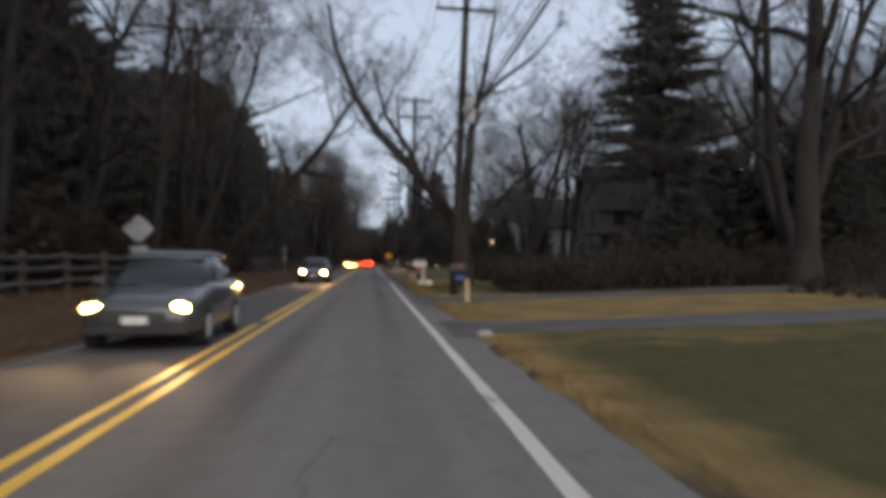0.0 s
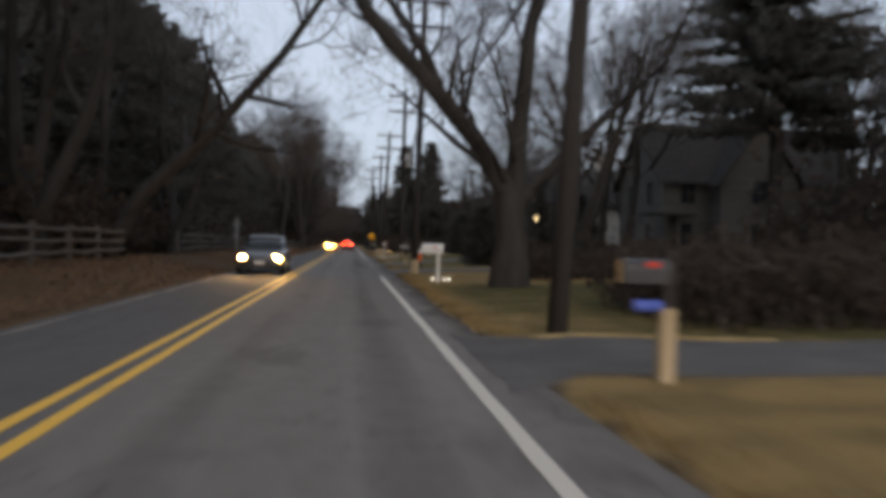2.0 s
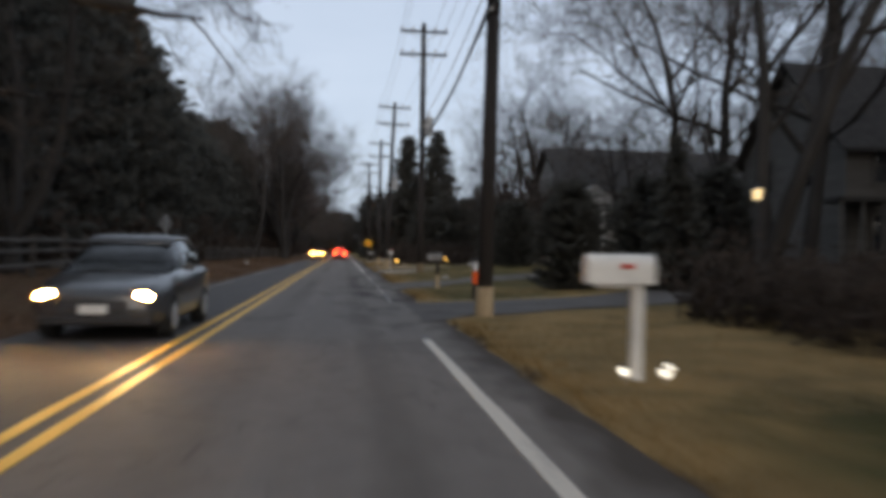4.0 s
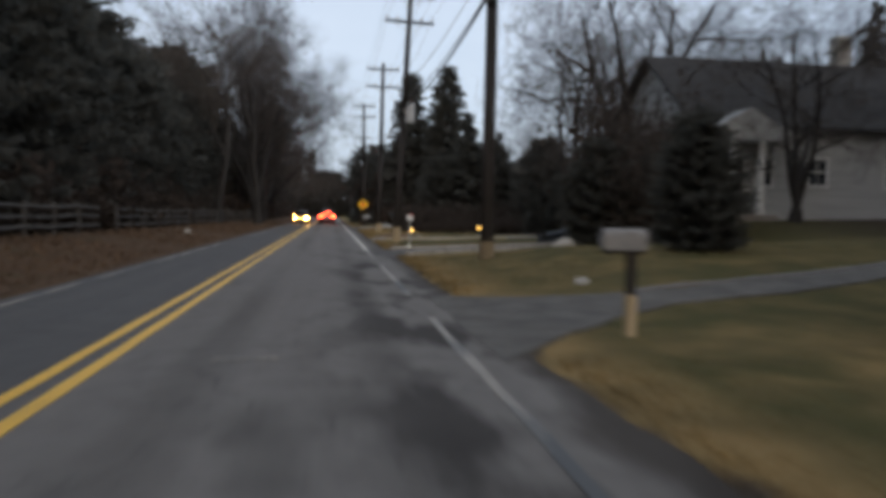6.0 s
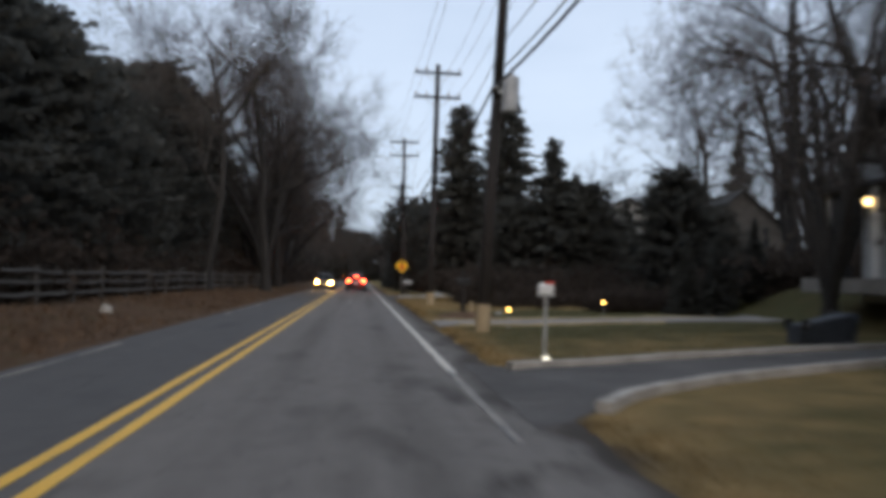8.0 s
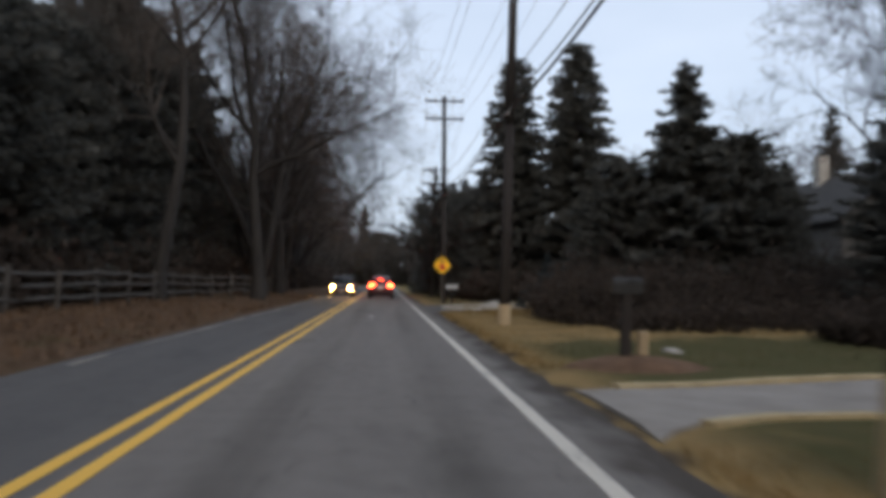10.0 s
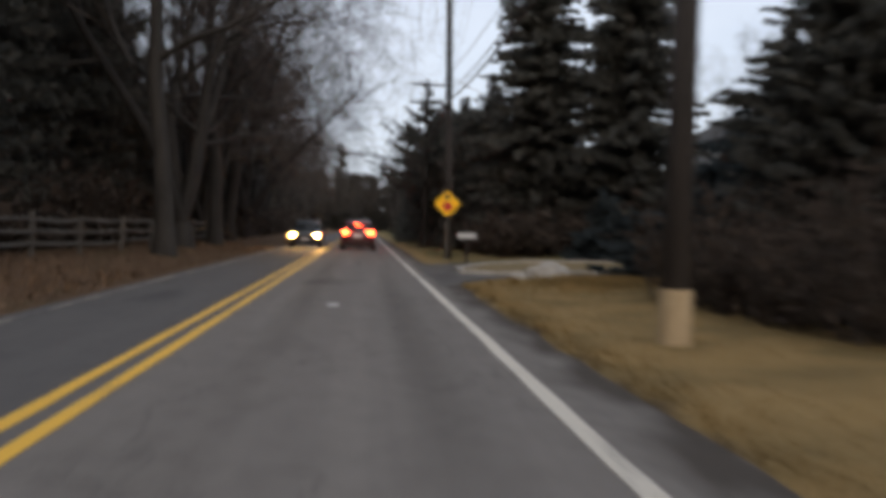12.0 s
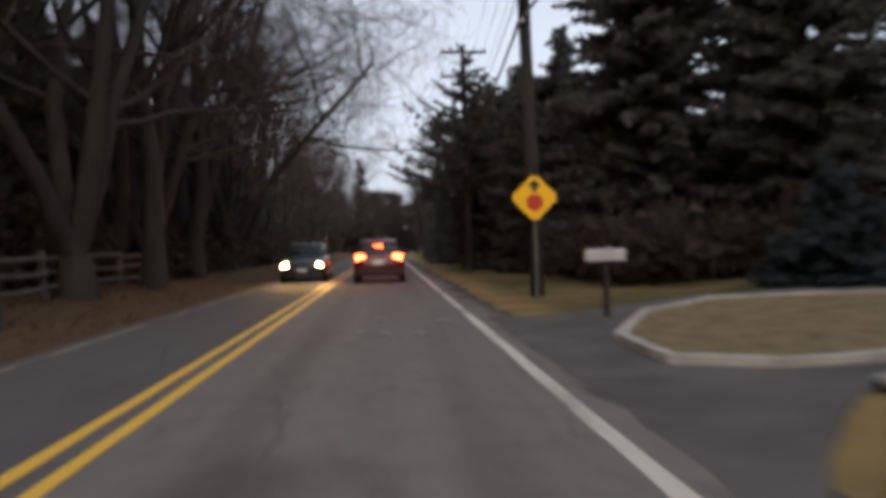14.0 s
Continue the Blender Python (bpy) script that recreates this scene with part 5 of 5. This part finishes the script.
for k in range(3):
    part("porch_post", box(.16, .16, 2.95, (-7.1, 4.5 - 2.3 * k, .2), .015), WHITE, pale_house, "white porch post")

# ---- trees ----
# the forked maple beside the mailbox
def fork_maple(x, y):
    rng = random.Random(11)
    ob = thing("maple_tree", "large bare forked maple leaning over the road", "tree", at=pose(x, y, ground_z(x, y)))
    wood, twigs = Tubes(), Tubes()
    wood.path([Vector((0, 0, -.4)), Vector((0, 0, .1)), Vector((0, 0, 1.2)), Vector((-0.1, 0, 3.0))], [.75, .62, .50, .46], 12)
    def limb(pts, r0, r1, kids):
        P = [Vector(p) for p in pts]
        n = len(P)
        wood.path(P, [r0 + (r1 - r0) * i / (n - 1) for i in range(n)], 9)
        for i in range(1, n):
            for _ in range(kids):
                d = (P[i] - P[i - 1]).normalized()
                s = Matrix.Rotation(rng.uniform(0, 6.28), 3, d) @ d.orthogonal().normalized()
                at = P[i - 1].lerp(P[i], rng.random())
                rr = r0 + (r1 - r0) * i / (n - 1)
                grow(rng, wood, twigs, at, d * .6 + s * .8 + Vector((0, 0, .35)), rng.uniform(2.0, 4.2), rr * .36, 1, 4, .75, .06, 4)
    limb([(-.1, 0, 2.7), (-1.1, -.1, 4.3), (-2.6, -.2, 6.0), (-4.5, -.3, 8.0), (-5.6, -.4, 9.8), (-6.6, -.5, 12.2), (-7.0, -.5, 14.5)], .36, .07, 3)
    limb([(-2.2, -.2, 5.6), (-2.8, .4, 7.2), (-4.0, .8, 9.0), (-4.8, 1.2, 12.0)], .20, .05, 3)
    limb([(0, 0, 2.6), (.25, .1, 5.0), (.5, .3, 8.0), (1.2, .6, 11.0), (1.9, .8, 14.6)], .33, .07, 3)
    limb([(.75, .4, 9.6), (2.2, .5, 11.0), (4.0, .6, 12.3), (5.6, .7, 14.3)], .13, .04, 2)
    limb([(.1, 0, 2.4), (1.2, .2, 3.6), (2.8, .5, 5.2), (5.0, .9, 7.2), (6.4, 1.3, 10.0)], .24, .05, 3)
    under("trunk", wood.mesh(BARK), ob)
    under("crown", twigs.mesh(TWIG), ob)
    return ob


fork_maple(4.9, 42.6)


def leaning_tree(x, y, seed, turn):
    rng = random.Random(seed)
    ob = thing("leaning_tree", "dark bare tree leaning out over the road", "tree", at=pose(x, y, ground_z(x, y), 0, 0, turn))
    wood, twigs = Tubes(), Tubes()
    P = [Vector(p) for p in ((0, 0, -.4), (1.4, 0, 2.4), (4.0, 0, 5.0), (6.5, .2, 8.0), (8.3, .3, 10.8), (9.4, .4, 13.4))]
    R = [.34, .28, .23, .18, .12, .05]
    wood.path(P, R, 9)
    for i in range(2, 6):
        for _ in range(4):
            d = (P[i] - P[i - 1]).normalized()
            s = Matrix.Rotation(rng.uniform(0, 6.28), 3, d) @ d.orthogonal().normalized()
            grow(rng, wood, twigs, P[i - 1].lerp(P[i], rng.random()), d * .5 + s * .9 + Vector((0, 0, .1)), rng.uniform(2.5, 5), R[i] * .45 + .02, 1, 4, .75, .02, 4)
    under("trunk", wood.mesh(BARK), ob)
    under("crown", twigs.mesh(TWIG), ob)
    return ob


leaning_tree(-9.3, 50.0, 5, 0)

BARE = [bare_tree(21, 17, .30, "tall bare grey-brown tree with fine twigs", 4, 4), bare_tree(22, 15, .34, "bare spreading tree with a forked trunk", 4, 4, .8, 3),
        bare_tree(23, 13, .22, "slender bare tree with upswept twigs", 4, 4, .6), bare_tree(24, 16, .36, "bare round-crowned tree with many limbs", 4, 4, .85, 4),
        bare_tree(25, 15.5, .34, "bare tree with a dense round crown of fine twigs", 4, 5, .9, 4)]
CONI = [spruce(31, 17, 4.4, "tall dark spruce with drooping boughs", NEEDLE, .05, .20, 1.3, .03, .56, .14), spruce(32, 15, 3.6, "dark dense pine with ragged boughs", NEEDLE, .05, .15, 1.1),
        spruce(33, 9.5, 3.0, "broad dark evergreen reaching to the ground", NEEDLE, .02, .12, 1.3), spruce(34, 19, 5.2, "old spruce with bare lower trunk and heavy boughs", NEEDLE, .30, .12, 1.2, .05),
        spruce(35, 11, 4.4, "leaning pine with open upswept boughs", NEEDLE, .38, -.30, .75, .25),
        spruce(36, 10, 4.0, "dense rounded dark evergreen reaching to the ground", NEEDLE, .02, .0, 1.35, 0.0, .34, .5)]
used = set()


def plant(stock, k, x, y, s=1.0, turn=0.0, squat=1.0):
    m = pose(x, y, ground_z(x, y), 0, 0, turn) @ Matrix.Diagonal((s, s, s * squat, 1))
    ob = stock[k]
    if ob.name in used:
        return copy_thing(ob, m @ Matrix.Diagonal((1 / ob.scale.x, 1 / ob.scale.y, 1 / ob.scale.z, 1)))
    used.add(ob.name)
    ob.matrix_basis = m
    return ob


# conifer singles
plant(CONI, 3, 20.5, 56.0, 1.25, 20)
plant(CONI, 0, 8.4, 148.5, 0.93, 70, 1.06)
plant(CONI, 0, 12.0, 145.5, 0.95, 150, 1.06)
plant(CONI, 2, 10.3, 120.8, 1.1, 30, .82)
for x, y, s in ((7.75, 74.7, .29), (9.1, 85.4, .38), (11.2, 85.8, .36), (12.7, 90.4, .36), (7.6, 64.9, .36), (10.6, 66.0, .38), (13.6, 66.6, .42), (14.5, 113.5, .64), (17.5, 116, .46), (8.4, 121.6, .56), (12.4, 121.4, .64), (11.0, 123.5, .6), (6.9, 155.5, .78), (7.6, 159.5, .86), (6.6, 165.5, .92)):
    plant(CONI, 5, x, y, s, x * 50)
for x, y, s in ((25, 43, .85), (29, 47, .95), (22.5, 37, .55), (34, 54, 1.0)):
    plant(CONI, 5, x, y, s, x * 40)
for x, y, s in ((13.2, 33.2, .40), (16.6, 36.6, .60), (20.2, 35.0, .68), (24.0, 40.0, .85)):
    plant(CONI, 5, x, y, s, x * 40)
# old trees along the bank
for k, x, y, s in ((0, -6.7, 135.8, 1.12), (2, -7.1, 147.5, 1.45), (4, -7.6, 142.5, 1.12), (2, -7.8, 156.0, 1.5), (4, -8.4, 151.5, 1.1), (1, -9.0, 160.0, 1.15), (4, -8.2, 165.0, 1.1), (3, -8.8, 172.0, 1.05), (2, -8.8, 124.8, 1.25), (3, 14.4, 95.6, .85)):
    plant(BARE, k, x, y, s, y * 37)
plant(BARE, 4, 11.0, 94.8, .60, 94.2 * 37, 1.25)
plant(BARE, 0, 15.7, 27.6, 1.5, 100)
for k, x, y, q in ((3, 18.5, 33.5, 1.2), (4, 23.0, 38.0, 1.2)):
    plant(BARE, k, x, y, q, x * 40)
for x, y, s, q in ((12.2, 84.5, .5, 1.0),):
    plant(CONI, 2, x, y, s, x * 31, q)
rng = random.Random(77)
for x, y, s in ((11.8, 105.6, .26), (12.9, 105.2, .30), (14.0, 104.8, .27)):
    plant(CONI, 2, x, y, s, x * 70, 1.1)
plant(CONI, 4, 3.7, 161.0, .92, 20)
plant(CONI, 4, 4.2, 182.0, 1.0, 140)
# evergreen wall behind the fence
for k in range(46):
    y = 1 + k * 3.2
    plant(CONI, 5, -14.6 + rng.uniform(-.8, .6), y + rng.uniform(-.6, .6), rng.uniform(1.12, 1.25), rng.uniform(0, 360), rng.uniform(1.22, 1.36) * (.77 if y < 26 else .80 if y < 40 else .60 if y < 64 else .76 if 94 < y < 134 else 1))
    if k % 2 == 0:
        plant(CONI, 5, -18.6 + rng.uniform(-.8, .6), y + 1.6 + rng.uniform(-.6, .6), rng.uniform(1.15, 1.3), rng.uniform(0, 360), rng.uniform(1.25, 1.4) * (.77 if y < 26 else .80 if y < 40 else .60 if y < 64 else .76 if 94 < y < 134 else 1))
for y in range(150, 240, 5):
    plant(CONI, 5, -19.5 + rng.uniform(-2, 2), y + rng.uniform(-2, 2), rng.uniform(1.1, 1.3), rng.uniform(0, 360))
for y in range(148, 200, 5):
    plant(CONI, 2, -14.0 + rng.uniform(-1.0, 1.0), y, rng.uniform(1.1, 1.3), rng.uniform(0, 360))
# bare trees along the bank
for y in list(range(12, 62, 4)) + list(range(152, 205, 6)):
    spot = (rng.randrange(4), -10.0 + rng.uniform(-1.3, 1.0), y + rng.uniform(-2, 2), rng.uniform(.85, 1.15), rng.uniform(0, 360))
    if not (26 < y < 62 and y % 8 == 0):
        plant(BARE, *spot)
# bare trees and evergreens behind the lawns
for x, y in ((12, 60), (17, 66), (32, 68), (40, 72), (34, 100), (18, 78), (38, 92), (46, 88), (17, 108), (23, 114), (31, 116), (38, 110), (20, 124), (30, 128), (36, 50), (44, 56), (30, 36), (38, 40), (50, 70), (15, 74), (27, 61), (36, 62), (42, 64), (33, 58), (46, 46)):
    plant(BARE, rng.randrange(4), x + rng.uniform(-1, 1), y + rng.uniform(-1, 1), rng.uniform(.85, 1.2), rng.uniform(0, 360))
for x, y, s in ((10.5, 63, .5), (15.5, 124, .6), (13.5, 131, .7), (16.3, 139, .94), (14.0, 138.5, .55), (10, 152, 1.0), (14, 153, 1.1), (7.2, 156, 1.0), (6.4, 163, 1.0), (5.9, 170, 1.05), (5.8, 177, 1.1), (6.0, 184, 1.1), (6.2, 192, 1.1), (6.5, 201, 1.2), (12, 165, 1.2), (12, 178, 1.2), ):
    plant(CONI, 2, x, y, s, rng.uniform(0, 360), 1.0)
plant(BARE, 4, 22.0, 151.0, .75, 140)
plant(BARE, 4, 16.4, 85.5, .56, 40)
plant(BARE, 3, 22.5, 83.5, .75, 210)
plant(BARE, 3, 15.0, 101.0, .8, 80)
# the wood that closes the view
for k in range(44):
    x = -90 + k * 4.2
    plant(CONI, 5 if k % 4 else 1, x + rng.uniform(-1.5, 1.5), 306 + rng.uniform(-8, 8), rng.uniform(1.30, 1.55), rng.uniform(0, 360))
    if k % 2:
        plant(BARE, 4 if k % 4 == 1 else 3, x, 298 + rng.uniform(-6, 6), rng.uniform(.8, 1.0), rng.uniform(0, 360))
for y in range(205, 262, 9):
    plant(BARE, rng.randrange(4), -9 + rng.uniform(-1.5, 1), y, rng.uniform(.85, 1.1), rng.uniform(0, 360))
    plant(BARE, rng.randrange(4), 10 + rng.uniform(-1.5, 1.5), y + 3, rng.uniform(.6, .8), rng.uniform(0, 360))
for y in range(30, 210, 7):
    plant(BARE if y < 100 or y % 2 else CONI, rng.choice((2, 1)), 50 + rng.uniform(-6, 6), y, rng.uniform(1.0, 1.4), rng.uniform(0, 360))


# the low blue-green juniper beside the forecourt
def juniper(x, y, seed, w, h):
    ob = spruce(seed, h, w, "low spreading blue-green juniper beside the forecourt", BLUE_NEEDLE, .02, .10, 1.4, name="juniper", category="shrub", group="junipers")
    ob.matrix_basis = pose(x, y, ground_z(x, y))
    return ob


juniper(9.2, 127.0, 41, 3.4, 3.6)
juniper(12.0, 131.0, 42, 3.4, 4.4)
juniper(9.0, 138.6, 43, 1.5, 2.0)

# brush
thicket("brush", 1, (5.5, 29.5, 24, 36), (1.2, 2.3), 1700, "tangled brown winter brush beyond the driveway")
thicket("brush", 11, (15, 36, 36, 46), (2.5, 6.0), 1100, "tall dark winter brush below the house", DEAD_LEAF, .7, 2.0)
thicket("brush", 2, (13, 18, 26, 24), (0.4, 1.1), 260, "low brown brush at the edge of the lawn")
thicket("brush", 3, (-13.5, 4, -9.3, 62), (1.5, 4.2), 1500, "dense brown brush behind the split-rail fence", DEAD_LEAF, .7, 2.2)
thicket("brush", 4, (-13.5, 62, -10, 150), (1.2, 3.6), 1700, "dense dark brush behind the split-rail fence", DEAD_LEAF, .7, 2.2)
thicket("brush", 5, (5.2, 115.5, 17, 123), (0.7, 2.9), 1900, "tangled dark brush at the foot of the evergreens", DEAD_LEAF, .7, .9)
thicket("brush", 13, (6.0, 112.5, 17, 116.5), (0.3, 1.3), 420, "low brown brush before the evergreens", DEAD_LEAF, .6, .9)
thicket("brush", 6, (5.5, 142, 13, 185), (1.2, 3.2), 1500, "tangled dark brush beside the road", DEAD_LEAF, .6, 2.0)
thicket("brush", 7, (9.4, 84.6, 10.8, 87.4), (1.4, 3.4), 240, "dark brush at the foot of the evergreens", DEAD_LEAF, .6, 1.6)
thicket("brush", 14, (10.2, 83.5, 11.8, 88.4), (4.6, 7.6), 760, "tall dense leafless shrubs before the white house", DEAD_LEAF, .3, 1.15)
thicket("brush", 15, (11.7, 87.5, 13.0, 90.2), (4.8, 7.8), 480, "tall dense leafless shrubs before the white house", DEAD_LEAF, .3, 1.15)
thicket("brush", 8, (6.5, 47, 16, 54), (0.8, 2.0), 600, "tangled brown brush beside the driveway")
thicket("brush", 9, (-13.5, 150, -8.5, 240), (1.2, 3.6), 900, "dense dark brush behind the far bank", DEAD_LEAF, .7, 3.0)
thicket("brush", 12, (9.3, 107.5, 13.2, 110), (0.5, 1.1), 420, "low dark brown hedge behind the lawn", DEAD_LEAF, .9, .9)
thicket("brush", 10, (14, 104, 30, 112), (1.0, 2.4), 600, "dark hedge of brush behind the lawn", DEAD_LEAF, .7, 2.2)


# ---- loose cover: grass and leaves ----
def blades(name, seed, count, spread, size, material, label, lawn):
    """Many small blades or leaves strewn over the ground."""
    rng = random.Random(seed)
    v, f = [], []
    made = 0
    while made < count:
        x, y = spread(rng)
        if lawn and any(a < y - slope * max(0.0, x - 4) < b for a, b, slope in ((13, 17.2, 0), (24.6, 29.6, 0), (53, 60.5, .75), (65.2, 71.4, .35), (84.0, 89.0, .40), (98.6, 104.2, .1), (127.4, 142, .4))):
            continue
        if x > 0 and x < 3.4 and 124.9 + (x - 1.55) * 1.57 < y < 137:
            continue
        z = ground_z(x, y)
        a = rng.uniform(0, 6.283)
        h, w = size * rng.uniform(.5, 1.3), size * rng.uniform(.10, .2)
        dx, dy = math.cos(a), math.sin(a)
        b = len(v)
        if lawn:
            l_ = rng.uniform(.1, .7) * h
            v += [(x - dx * w, y - dy * w, z - .01), (x + dx * w, y + dy * w, z - .01), (x + dy * l_, y - dx * l_, z + h)]
            f.append((b, b + 1, b + 2))
        else:
            t = rng.uniform(-.4, .4) * size
            v += [(x - dx * size, y - dy * size, z + .01), (x + dy * size * .6, y - dx * size * .6, z + .015 + abs(t)), (x + dx * size, y + dy * size, z + .02), (x - dy * size * .6, y + dx * size * .6, z + .012)]
            f.append((b, b + 1, b + 2, b + 3))
        made += 1
    return tagged(new(name, mesh_of(v, f, material)), label, "ground cover", "", "stuff")


blades("grass", 3, 60000, lambda r: (2.15 + r.random() ** 1.6 * 9.5, r.uniform(-2, 140)), 0.05, GROUND, "short olive and straw-coloured winter grass", True)
blades("weeds", 4, 5000, lambda r: (2.0 + abs(r.gauss(0, .22)), r.uniform(-2, 140)), 0.09, GROUND, "dry straw-coloured weeds along the road edge", True)
LITTER = mat("leaf_litter", (0.062, 0.038, 0.024), (0.19, 0.118, 0.072), 0.9, 2, 18, 0.0, island=0.5)
blades("fallen_leaves", 5, 22000, lambda r: (-4.85 - r.random() ** 1.3 * 4.6, r.uniform(2, 150)), 0.055, LITTER, "brown fallen leaves strewn over the bank", False)
blades("dry_grass", 6, 9000, lambda r: (-5.0 - r.random() * 4.5, r.uniform(2, 150)), 0.16, LITTER, "tufts of dry brown grass on the bank", True)
blades("dry_grass", 7, 2600, lambda r: (5.3 + r.gauss(0, 1.3), 126.6 + r.gauss(0, 1.3)), 0.14, GROUND, "tall dry tufts of grass round the boulder", True)
